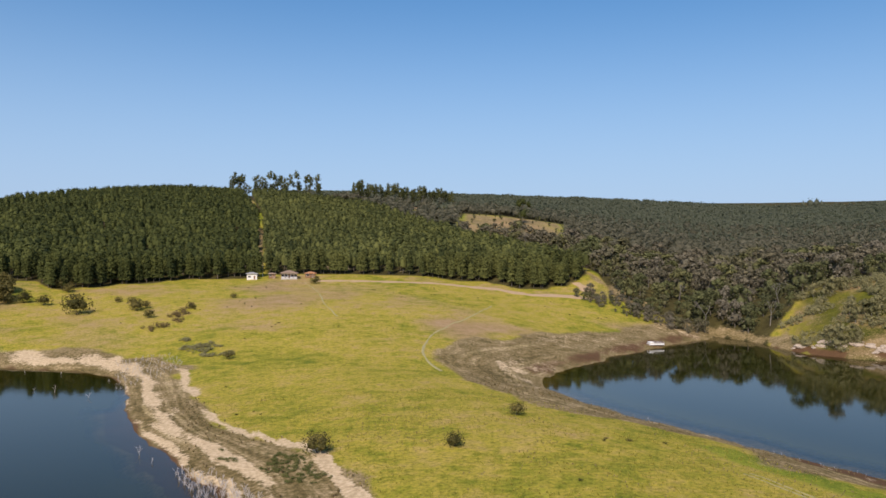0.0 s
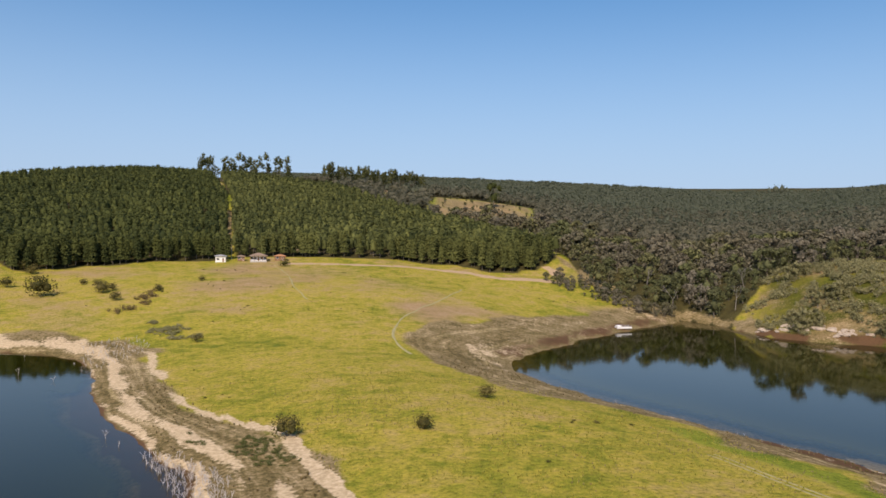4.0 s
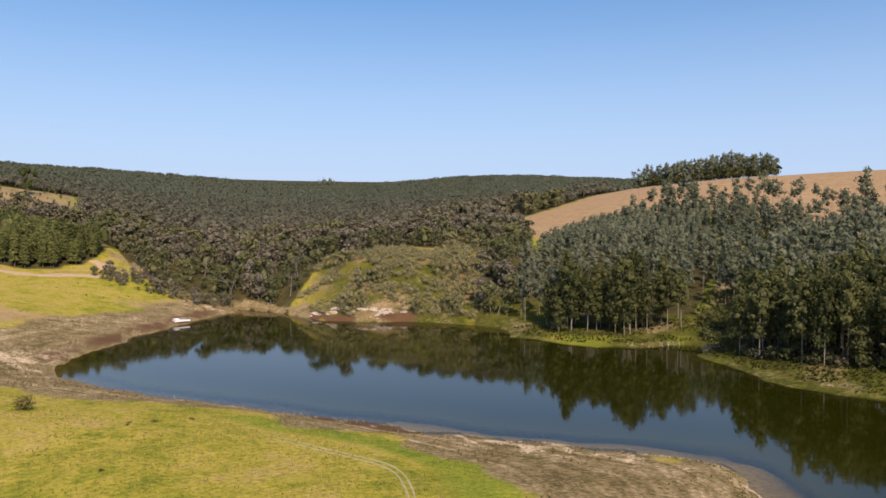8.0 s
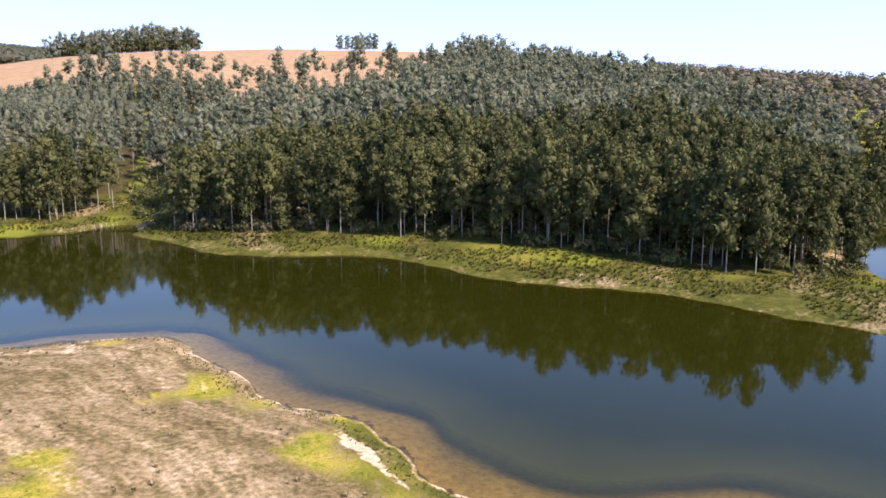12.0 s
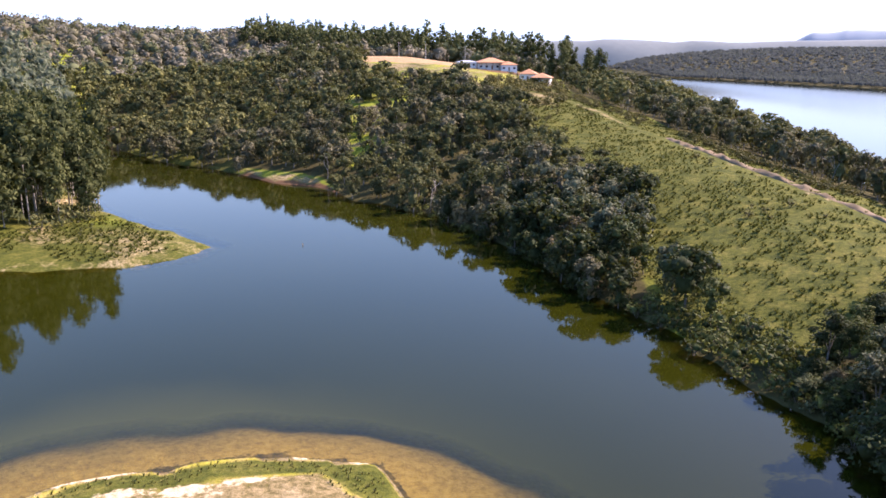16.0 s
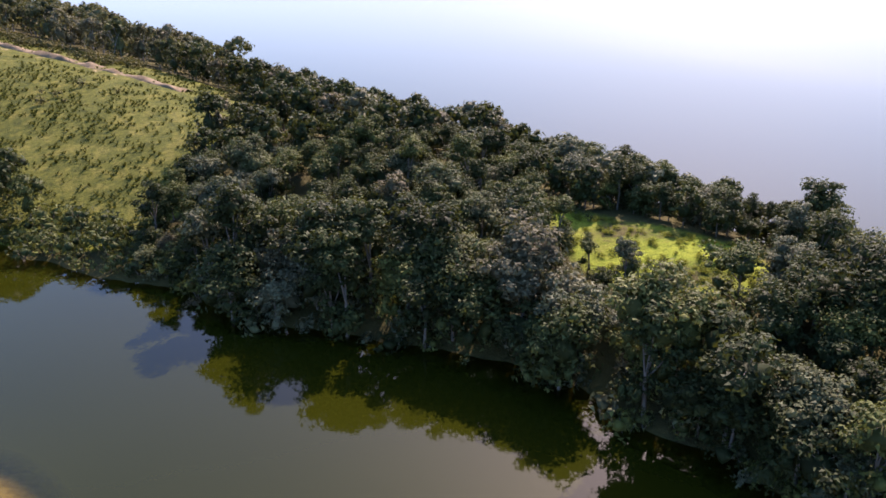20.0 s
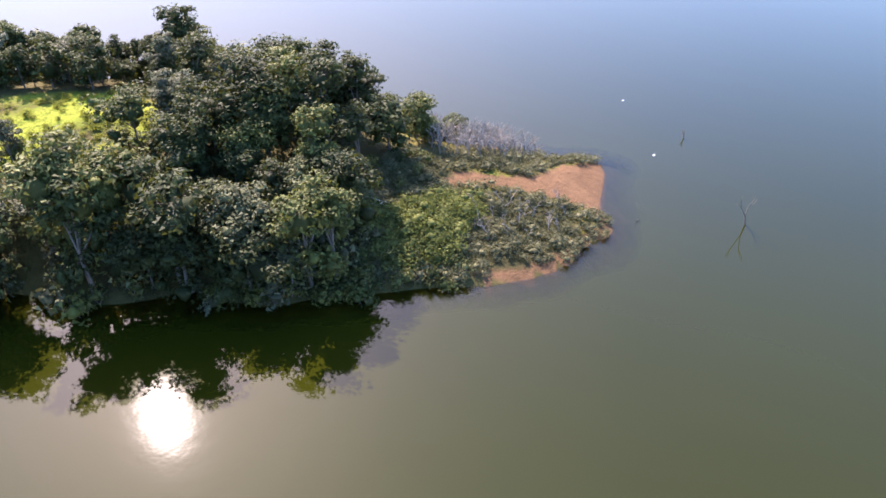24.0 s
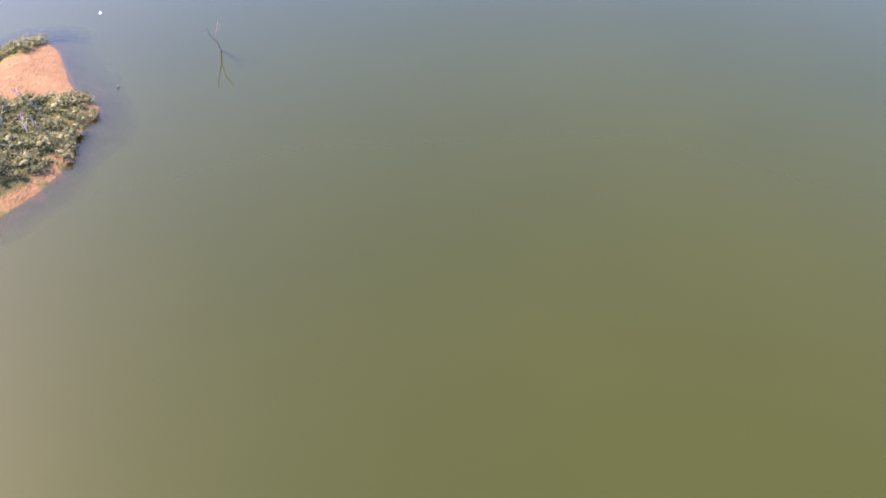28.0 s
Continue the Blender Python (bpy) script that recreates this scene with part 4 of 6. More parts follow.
def eucalypt(seed, height=22.0, masses=8, leaf_count=28, leaf=0.75, bare=0.42, level=1, wide=1.0):
    """Tall straight pale stem with a narrow, ragged crown."""
    rng = np.random.default_rng(seed)
    bark, crown = Shape(), Shape()
    lean = rng.uniform(-0.5, 0.5, 2)
    mid = np.array([lean[0] * 0.4, lean[1] * 0.4, height * 0.5])
    tip = np.array([lean[0], lean[1], height * 0.95])
    bark.limb((0, 0, -1), mid, 0.15, 0.11, 6)
    bark.limb(mid, tip, 0.11, 0.03, 5)
    for k in range(masses):
        f = bare + (1 - bare) * (k + 0.5) / masses
        th = k * 2.4 + rng.uniform(-.6, .6)
        fat = wide * (2.2 * math.sin(math.pi * (0.24 + 0.58 * (f - bare) / (1 - bare))) + 0.2)
        off = fat * rng.uniform(0.2, 0.9)
        c = np.array([lean[0] * f + off * math.cos(th), lean[1] * f + off * math.sin(th), height * f])
        if k % 2 == 0:
            bark.limb(np.array([lean[0] * f * 0.8, lean[1] * f * 0.8, height * (f - 0.07)]), c, 0.07, 0.03, 3)
        shape = np.array((fat * 0.74, fat * 0.74, height * rng.uniform(0.075, 0.115)))
        crown.core(rng, c, shape * 0.62, level, 0.35)
        crown.leaves(rng, c, shape, leaf_count, leaf, lift=0.15, flat=1.0, droop=0.5)
    return bark.done(), crown.done()


def conifer(seed, height=15.0, base=0.3, tiers=7, reach=2.5, leaf_count=8, points=8):
    """Plantation pine: whorls of uneven boughs round a straight stem."""
    rng = np.random.default_rng(seed)
    bark, crown = Shape(), Shape()
    bark.limb((0, 0, -1), (0, 0, height * 0.9), 0.2, 0.04, 5)
    for k in range(tiers):
        f = base + (1 - base) * k / tiers
        rad = reach * (1 - 0.6 * (k / tiers) ** 2.2) * rng.uniform(0.85, 1.1)
        z0, z1 = height * f, height * min(1.0, f + (1 - base) * 1.45 / tiers)
        th = np.arange(points * 2) * math.pi / points + rng.uniform(0, 1)
        rr = rad * np.where(np.arange(points * 2) % 2, rng.uniform(0.4, 0.62, points * 2), rng.uniform(0.8, 1.2, points * 2))
        zz = z0 + rng.uniform(-0.35, 0.35, points * 2) + (rr < rad * 0.7) * 0.35
        ring = np.stack([rr * np.cos(th), rr * np.sin(th), zz], -1)
        v = np.concatenate([ring, [(0, 0, z1), (0, 0, z0 + 0.3)]])
        q = points * 2
        t = [(n, (n + 1) % q, q) for n in range(q)]
        crown.put(v, t)
        crown.leaves(rng, (0, 0, (z0 + z1) / 2), (rad * 0.85, rad * 0.85, (z1 - z0) * 0.5), int(leaf_count * 1.6), 0.55, lift=0.4)
    return bark.done(), crown.done()


def pine_crown(seed, height=12.5, spread=2.5, leaves=20):
    """Plantation pine seen from afar: a rounded, tufted crown on a straight stem."""
    rng = np.random.default_rng(seed)
    crown, bark = Shape(), Shape()
    bark.limb((0, 0, -1), (0, 0, height * 0.5), 0.2, 0.14, 4)
    th = np.arange(7) * 2 * math.pi / 7 + rng.uniform(0, 1)
    low = np.stack([np.cos(th) * spread * 0.8, np.sin(th) * spread * 0.8, np.full(7, height * 0.34)], -1) * rng.uniform(0.85, 1.12, (7, 1))
    mid = np.stack([np.cos(th) * spread * 0.72, np.sin(th) * spread * 0.72, np.full(7, height * 0.72)], -1) * rng.uniform(0.9, 1.06, (7, 1))
    ring = [(n, (n + 1) % 7, 7 + (n + 1) % 7) for n in range(7)] + [(n, 7 + (n + 1) % 7, 7 + n) for n in range(7)] + [(7 + n, 7 + (n + 1) % 7, 14) for n in range(7)]
    crown.put(np.concatenate([low, mid, [(0, 0, height * 0.93)]]), ring)
    crown.leaves(rng, (0, 0, height * 0.68), (spread * 0.85, spread * 0.85, height * 0.3), leaves, 0.95, lift=0.7, flat=0.8)
    return bark.done(), crown.done()


def far_crown(seed, height=10.0, spread=5.0, leaves=22):
    rng = np.random.default_rng(seed)
    crown, bark = Shape(), Shape()
    crown.core(rng, (0, 0, height * 0.5), (spread * 0.72, spread * 0.72, height * 0.36), 1, 0.4)
    crown.leaves(rng, (0, 0, height * 0.52), (spread * 0.95, spread * 0.95, height * 0.45), leaves, 1.35, lift=0.4)
    bark.limb((0, 0, -1), (0, 0, height * 0.5), 0.3, 0.2, 3)
    return bark.done(), crown.done()


def canopy(seed, height=9.0, spread=4.6, leaves=11):
    """One crown of a closed far-off canopy: a low dome of upturned sprays."""
    rng = np.random.default_rng(seed)
    crown, bark = Shape(), Shape()
    crown.leaves(rng, (0, 0, height * 0.7), (spread * 0.8, spread * 0.8, height * 0.26), leaves, 2.1, lift=1.6, flat=0.5)
    th = np.arange(6) * math.pi / 3 + rng.uniform(0, 1)
    ring = np.stack([np.cos(th) * spread * 0.9, np.sin(th) * spread * 0.9, np.full(6, height * 0.25)], -1)
    crown.put(np.concatenate([ring, [(0, 0, height * 0.95)]]), [(n, (n + 1) % 6, 6) for n in range(6)])
    bark.limb((0, 0, -1), (0, 0, height * 0.4), 0.3, 0.2, 3)
    return bark.done(), crown.done()


def scatter(poly, gap, seed, keep=None, jitter=0.55):
    """Places on a loose grid inside a polygon."""
    p = np.array(poly)
    lo, hi = p.min(0), p.max(0)
    rng = np.random.default_rng(seed)
    xs, ys = np.meshgrid(np.arange(lo[0], hi[0], gap), np.arange(lo[1], hi[1], gap))
    x = xs.ravel() + rng.uniform(-jitter, jitter, xs.size) * gap
    y = ys.ravel() + rng.uniform(-jitter, jitter, xs.size) * gap
    ok = inside(x, y, poly)
    x, y = x[ok], y[ok]
    if keep is not None:
        ok = keep(x, y)
        x, y = x[ok], y[ok]
    return x, y


def grove(name, kinds, x, y, seed, mats, label, category, size=(0.8, 1.2), tall=None, z=None):
    """Many plants joined into one mesh of kind stuff."""
    rng = np.random.default_rng(seed)
    if len(x) == 0:
        return None
    if z is None:
        z = land_height(x, y)[0]
    pick = rng.integers(0, len(kinds), len(x))
    s = rng.uniform(*size, len(x))
    th = rng.uniform(0, 2 * np.pi, len(x))
    tone = np.clip(rng.uniform(0, 0.5, len(x)) + 0.2 * wave(x, y, 38, 71) + 0.2 * wave(x, y, 120, 72) + 0.25, 0, 0.99)
    s = s * (1 + 0.18 * wave(x, y, 17, 73) + 0.08 * wave(x, y, 60, 74))
    vs, ts, ms, cs, n = [], [], [], [], 0
    for k, pair in enumerate(kinds):
        who = np.nonzero(pick == k)[0]
        for slot, (v, t) in enumerate(pair):
            c, sn = np.cos(th[who])[:, None], np.sin(th[who])[:, None]
            sc = s[who][:, None]
            hs = sc if tall is None else sc * tall[who][:, None]
            px = (v[:, 0] * c - v[:, 1] * sn) * sc + x[who][:, None]
            py = (v[:, 0] * sn + v[:, 1] * c) * sc + y[who][:, None]
            pz = v[:, 2] * hs + z[who][:, None]
            vs.append(np.stack([px, py, pz], -1).reshape(-1, 3))
            ts.append((t[None] + (np.arange(len(who)) * len(v))[:, None, None]).reshape(-1, 3) + n)
            ms.append(np.full(len(t) * len(who), slot))
            cs.append(np.repeat(tone[who], len(v)))
            n += len(v) * len(who)
    me = mesh_from(name, np.concatenate(vs), np.concatenate(ts), mats, np.concatenate(ms), np.concatenate(cs))
    return tagged(new(name, me), label, category, kind="stuff")


def stand(name, kinds, x, y, seed, mats, label, category, group, size=(0.8, 1.2), parts=("trunk", "crown")):
    """Plants that can be told apart: each a thing with its parts, on shared meshes."""
    rng = np.random.default_rng(seed)
    z = land_height(x, y)[0]
    firsts = []
    for k, pair in enumerate(kinds):
        ob = thing(name, pose(0, 0, 0), label, category, group)
        for nm, (v, t), m in zip(parts, pair, mats):
            p = new(nm, mesh_from(nm, v, t, [m], tint=np.zeros(len(v))))
            p.parent = ob
        firsts.append(ob)
    fresh = set(range(len(kinds)))
    for n in range(len(x)):
        k = n % len(kinds)
        m = Matrix.LocRotScale((x[n], y[n], z[n]), Euler((0, 0, rng.uniform(0, 6.28))), None)
        ob = firsts[k] if k in fresh else copy_thing(firsts[k], m)
        fresh.discard(k)
        s = rng.uniform(*size)
        ob.matrix_basis = m @ Matrix.Diagonal((s, s, s * rng.uniform(0.92, 1.1), 1))


def nearest(x, y, count):
    """Split places into the nearest ones and the rest."""
    o = np.argsort(np.hypot(x, y))
    return (x[o[:count]], y[o[:count]]), (x[o[count:]], y[o[count:]])


def clear_of(*polys, margin=0.0, shore_gap=4.0):
    def keep(x, y):
        ok = shore(x, y) > shore_gap
        for p in polys:
            ok &= signed(x, y, p) < margin
        return ok
    return keep


# pines on the north hill
pines = [pine_crown(s) for s in range(5)]
fine_pines = [conifer(s + 20, height=13, base=0.16, points=9, tiers=8, reach=2.6, leaf_count=30) for s in range(4)]
for zn, sd, text in ((PINE_WEST, 3, "even dark green pine plantation covering the hill"), (PINE_EAST, 4, "dark green pine plantation above the pasture")):
    x, y = scatter(zn, 4.9, sd)
    near_xy, rest = nearest(x, y, 110)
    stand("pine_tree", fine_pines, *near_xy, sd, (BARK, PINE if zn is PINE_WEST else YOUNG_PINE), "straight dark green plantation pine at the pasture edge", "pine tree", "plantation pines", (0.8, 1.12))
    grove("pine_plantation", pines, *rest, sd + 10, (BARK, PINE if zn is PINE_WEST else YOUNG_PINE), text, "forest", (0.74, 0.98))
x, y = scatter(YOUNG_PINES, 5.0, 5)
grove("young_pine_plantation", pines, x, y, 15, (BARK, EUC_HAZED), "young green pines below the mown brown field", "forest", (0.6, 0.85))

# eucalypts
eucs = [eucalypt(s, leaf_count=34, masses=8, leaf=0.66, bare=0.3, wide=1.35) for s in range(5)]
light_eucs = [eucalypt(s + 90, leaf_count=17, masses=5, leaf=0.95, bare=0.45, wide=1.45) for s in range(5)]
fine_eucs = [eucalypt(s + 30, height=hh, leaf_count=85, masses=mm, leaf=0.5, bare=bb, wide=ww) for s, (hh, mm, bb, ww) in
             enumerate(((22, 12, 0.25, 1.3), (21, 10, 0.40, 1.45), (23, 13, 0.2, 1.2), (20, 9, 0.36, 1.5), (22, 10, 0.46, 1.35), (15, 10, 0.1, 1.25)))]
tall_eucs = [eucalypt(s + 60, height=hh, leaf_count=26, masses=mm, leaf=0.75, bare=bb, wide=ww) for s, (hh, mm, bb, ww) in
             enumerate(((25, 6, 0.55, 1.35), (23, 5, 0.68, 1.5), (21, 7, 0.42, 1.45), (26, 5, 0.74, 1.4), (18, 6, 0.35, 1.6)))]
full_eucs = [eucalypt(s + 95, height=25, leaf_count=18, masses=7, leaf=1.1, bare=0.15, wide=1.7) for s in range(4)]
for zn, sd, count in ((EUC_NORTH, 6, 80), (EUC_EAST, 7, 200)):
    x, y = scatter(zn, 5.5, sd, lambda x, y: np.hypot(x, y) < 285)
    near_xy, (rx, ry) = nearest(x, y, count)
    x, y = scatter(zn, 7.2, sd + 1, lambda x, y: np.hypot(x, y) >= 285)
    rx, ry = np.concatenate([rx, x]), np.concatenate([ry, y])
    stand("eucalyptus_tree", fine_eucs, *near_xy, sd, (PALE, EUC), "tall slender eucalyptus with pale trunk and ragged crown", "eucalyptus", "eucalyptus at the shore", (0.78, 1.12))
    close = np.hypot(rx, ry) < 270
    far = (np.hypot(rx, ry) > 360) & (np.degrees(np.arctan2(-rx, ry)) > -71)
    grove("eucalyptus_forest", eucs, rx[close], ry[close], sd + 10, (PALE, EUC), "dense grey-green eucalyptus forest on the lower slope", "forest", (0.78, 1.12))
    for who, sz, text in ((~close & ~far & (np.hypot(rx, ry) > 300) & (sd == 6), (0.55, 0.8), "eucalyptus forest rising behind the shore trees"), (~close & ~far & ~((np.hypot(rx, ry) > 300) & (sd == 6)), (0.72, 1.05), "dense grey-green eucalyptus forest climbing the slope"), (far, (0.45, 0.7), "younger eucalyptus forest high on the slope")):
        grove("eucalyptus_forest", light_eucs, rx[who], ry[who], sd + 11, (PALE, EUC_HAZED), text, "forest", sz)
woods = [broadleaf(s, height=h, lobes=7, leaf_count=38, leaf=0.43, lean=2) for s, h in enumerate((8, 9, 7, 10, 8))]
COPSE_WEST = [(-178, 258), (-179, 292), (-188, 348), (-215, 362), (-260, 340), (-290, 300), (-250, 268)]
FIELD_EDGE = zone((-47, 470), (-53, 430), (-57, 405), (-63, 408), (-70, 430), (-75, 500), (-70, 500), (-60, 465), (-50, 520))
KNOLL = zone((-47.2, 745), (-50, 722), (-56.5, 712), (-57, 745), (-50, 765))
COPSE = zone((-66.2, 730), (-69, 728), (-69, 745), (-66.2, 748))
for zn, sd, gap, sz in ((HILLTOP, 8, 9.5, (0.6, 1.12)), (HILLTOP_EAST, 9, 8, (0.78, 0.98))):
    x, y = scatter(zn, gap, sd)
    stand("eucalyptus_tree", tall_eucs, x, y, sd, (PALE, EUC), "lanky eucalyptus with a bare trunk on high ground", "eucalyptus", "eucalyptus on high ground", sz)

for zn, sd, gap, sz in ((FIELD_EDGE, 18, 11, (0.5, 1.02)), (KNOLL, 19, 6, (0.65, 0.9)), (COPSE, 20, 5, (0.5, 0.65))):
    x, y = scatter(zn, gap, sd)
    grove("tall_eucalyptus", tall_eucs if zn is FIELD_EDGE else full_eucs, x, y, sd, (PALE, EUC_HAZED), "lanky eucalyptus round the mown brown field", "trees", sz)

x, y = scatter(KNOLL, 5.5, 148)
grove("knoll_wood", woods, x, y, 149, (BARK, EUC), "dense lower trees under the eucalyptus on the knoll", "trees", (0.9, 1.4))
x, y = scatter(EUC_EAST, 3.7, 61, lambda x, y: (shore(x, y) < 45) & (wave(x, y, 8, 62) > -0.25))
understorey = (x, y)

# mixed woodland
light_woods = [broadleaf(s + 70, height=h, spread=4.2, lobes=5, leaf_count=24, leaf=0.7, lean=2) for s, h in enumerate((8, 10, 9, 11))]
fine_woods = [leafy(s + 40, height=h, spread=sp, clumps=cl) for s, (h, sp, cl) in
              enumerate([(8, 3.4, 22), (9, 3.7, 24), (7, 3.5, 20), (10, 3.2, 22), (6.5, 3.0, 18), (8.5, 4.2, 26), (9.5, 3.0, 20)])]
far_trees = [far_crown(s, leaves=34) for s in range(5)]
tiny_trees = [canopy(s + 8, leaves=7) for s in range(5)]
x, y = scatter(VALLEY, 8.4, 11, clear_of(GLADE, HILLOCK, PINE_EAST, BROWN_FIELD, EUC_NORTH, YOUNG_PINES, FIELD_EDGE, CREST_CUT))
close = np.hypot(x, y) < 430
grove("mixed_woodland", woods, x[close], y[close], 12, (BARK, VALLEY_LEAF), "mixed grey-green woodland at the head of the inlet", "forest", (0.55, 1.5))
middle = ~close & (np.hypot(x, y) < 640)
grove("mixed_woodland", light_woods, x[middle], y[middle], 22, (BARK, VALLEY_LEAF), "mixed grey-green woodland filling the valley", "forest", (0.5, 1.65))
x, y = scatter(VALLEY, 8.8, 38, lambda x, y: clear_of(GLADE, PINE_EAST, BROWN_FIELD, CREST_CUT)(x, y) & (np.hypot(x, y) >= 640))
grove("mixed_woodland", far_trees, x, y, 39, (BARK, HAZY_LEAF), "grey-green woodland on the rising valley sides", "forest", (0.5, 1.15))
patchy = lambda x, y: (shore(x, y) > 5) & (wave(x, y, 17, 31) + (np.degrees(np.arctan2(x, y)) - 30.5) * 0.13 > 0.1)
x, y = scatter(HILLOCK, 4.4, 23, patchy)
grove("hillock_scrub", woods, x, y, 24, (PALE, SHRUB_LEAF), "patchy scrub and small trees on the grassy hillock", "scrub", (0.35, 1.0))
x, y = scatter(FAR_WOOD, 8.2, 13)
grove("distant_forest", tiny_trees, x, y, 14, (BARK, DISTANT_HAZED_LEAF), "even forest on the distant hill", "forest", (0.8, 1.0), np.full(len(x), 1.15))
SHORE_WOOD = zone((-138, 1500), (-138, 2300), (-150, 1750), (-162, 1500), (-176, 1400), (172, 1350), (150, 1350), (150, 700), (172, 700), (-175, 800), (-160, 900), (-148, 1100))
BACK_WOOD = zone((-132, 2500), (-132, 3100), (-150, 2900), (-165, 2800), (172, 2700), (150, 2700), (150, 1350), (172, 1350), (-162, 1500), (-150, 1750), (-138, 2300))
before_sun = lambda x, y: (np.degrees(np.arctan2(-x, y)) < -120) | (np.degrees(np.arctan2(-x, y)) > 168)
x, y = scatter(SHORE_WOOD, 8.0, 25, lambda x, y: clear_of(FAR_MEADOW, shore_gap=6)(x, y) & before_sun(x, y))
grove("far_shore_forest", tiny_trees, x, y, 26, (BARK, HAZED_SHORE_LEAF), "hazy forest along the far shore of the big lake", "forest", (0.62, 0.9), np.full(len(x), 0.95))

x, y = scatter(BACK_WOOD, 22, 57, lambda x, y: clear_of(shore_gap=10)(x, y) & before_sun(x, y))
grove("far_shore_forest", tiny_trees, x, y, 58, (BARK, HAZED_SHORE_LEAF), "hazy wooded hills behind the far shore", "forest", (1.6, 2.2), np.full(len(x), 0.5))

# the southern slope and the ridge
REGION_SOUTH = zone((-88, 900), (-90, 530), (-100, 440), (-103, 300), (-106, 150), (-135, 95), (-160, 55), (170, 40), (125, 45), (122, 80), (150, 160), (-170, 300), (-140, 900))


def beyond_track(x, y):
    """Above zero on the far side of the ridge track."""
    az, r = np.degrees(np.arctan2(-x, y)), np.hypot(x, y)
    t = np.array(TRACK_RIDGE[:9])
    ta = np.degrees(np.arctan2(-t[:, 0], t[:, 1]))
    o = np.argsort(ta)
    return r - np.interp(az, ta[o], np.hypot(*t.T)[o])


def ridge_keep(x, y):
    ok = clear_of(SLOPE, CLEARING, YARD, GARDEN, EUC_EAST, COVE_BANK, shore_gap=-1.4)(x, y)
    ok &= ~inside(x, y, MEADOW) | (wave(x, y, 9, 47) > 0.0)
    az, r = np.degrees(np.arctan2(-x, y)), np.hypot(x, y)
    ok &= ~((az > -152.5) & (az < -140.5) & (r < 130))
    ok &= ~inside(x, y, SPUR) & ((y < -75) | (x < 60) | (x > 300))
    return ok & (segment_distance(x, y, TRACK_RIDGE, False) > 2.5)


SPUR = [(-28, -33), (-29.5, -43), (-33.5, -49.5), (-39, -52), (-45, -53.5), (-57, -58), (-75, -60), (-75, -28)]
x, y = scatter(REGION_SOUTH, 3.3, 15, lambda x, y: ridge_keep(x, y) & (np.hypot(x, y) < 175))
near_xy, (rx, ry) = nearest(x, y, 300)
inland = shore(*near_xy)
mouth = inside(*near_xy, zone((176, 50), (176, 78), (172, 70), (162, 69), (160, 50)))
bear = np.degrees(np.arctan2(-near_xy[0], near_xy[1]))
west_end = (bear > 110) & (bear < 158)
mouth &= inland > 4.5
tall_bank = ~mouth & (inland < 6) & ((bear > 130) | (bear < -157.5)) & (np.hypot(*near_xy) < np.where(bear > 0, 70, 86))
low_bank = ~mouth & (inland < 6) & ~tall_bank
for who, sz, sd in ((mouth, (0.3, 0.5), 17), (low_bank, (0.3, 0.55), 16), (tall_bank & ~west_end, (0.85, 1.2), 26), (tall_bank & west_end, (0.65, 1.0), 60), (~mouth & (inland >= 6) & ~west_end, (0.42, 0.75), 27), (~mouth & (inland >= 6) & west_end, (0.62, 0.98), 59)):
    stand("woodland_tree", fine_woods, near_xy[0][who], near_xy[1][who], sd, (BARK, BROAD), "leafy green woodland tree on the ridge above the water" if sd not in (16, 17, 26, 60) else "leafy tree leaning over the dark waterline", "tree", "trees on the ridge", sz)
grove("ridge_woodland", woods, rx, ry, 17, (BARK, BROAD), "dense mixed woodland on the lake ridge", "forest", (0.45, 0.95))
x, y = scatter(zone((177, 87), (177, 97), (166, 96), (157, 92), (154, 84), (161, 82), (170, 85)), 3.1, 74, lambda x, y: (shore(x, y) > 1) & ~inside(x, y, CLEARING))
grove("ridge_woodland", woods, x, y, 75, (BARK, BROAD), "dense leafy trees behind the clearing on the ridge", "forest", (0.42, 0.68))
x, y = scatter(REGION_SOUTH, 5.6, 28, lambda x, y: ridge_keep(x, y) & (np.hypot(x, y) >= 175) & (np.hypot(x, y) < 300))
grove("slope_woodland", woods, x, y, 29, (PALE, NATIVE), "dense mixed woodland on the southern slope", "forest", (0.6, 1.15))
x, y = scatter(REGION_SOUTH, 10.5, 53, lambda x, y: ridge_keep(x, y) & (np.hypot(x, y) >= 470) & (np.hypot(x, y) < 860))
grove("slope_woodland", far_trees, x, y, 54, (BARK, VALLEY_LEAF), "mixed woodland behind the southern slope", "forest", (0.6, 1.2))
x, y = scatter(REGION_SOUTH, 7.5, 30, lambda x, y: ridge_keep(x, y) & (np.hypot(x, y) >= 300) & (np.hypot(x, y) < 470))
grove("slope_woodland", light_woods, x, y, 31, (BARK, NATIVE), "mixed woodland on the upper southern slope", "forest", (0.6, 1.2))
VILLA_TREES = zone((-133.4, 425), (-136, 402), (-138.5, 395), (-138.5, 412), (-134, 450))
x, y = scatter(VILLA_TREES, 8.5, 127)
stand("eucalyptus_tree", fine_eucs, x, y, 128, (PALE, EUC), "tall grey eucalyptus beside the villas", "eucalyptus", "eucalyptus by the villas", (0.7, 1.0))
SKYLINE_SOUTH = zone((-112, 640), (-115.5, 620), (-121, 545), (-128, 540), (-132, 470), (-134, 470), (-133, 520), (-128, 590), (-120, 640), (-114, 700))
x, y = scatter(SKYLINE_SOUTH, 7, 32)
grove("skyline_trees", light_eucs, x, y, 33, (PALE, EUC), "row of tall trees behind the dry field", "forest", (0.65, 1.05))


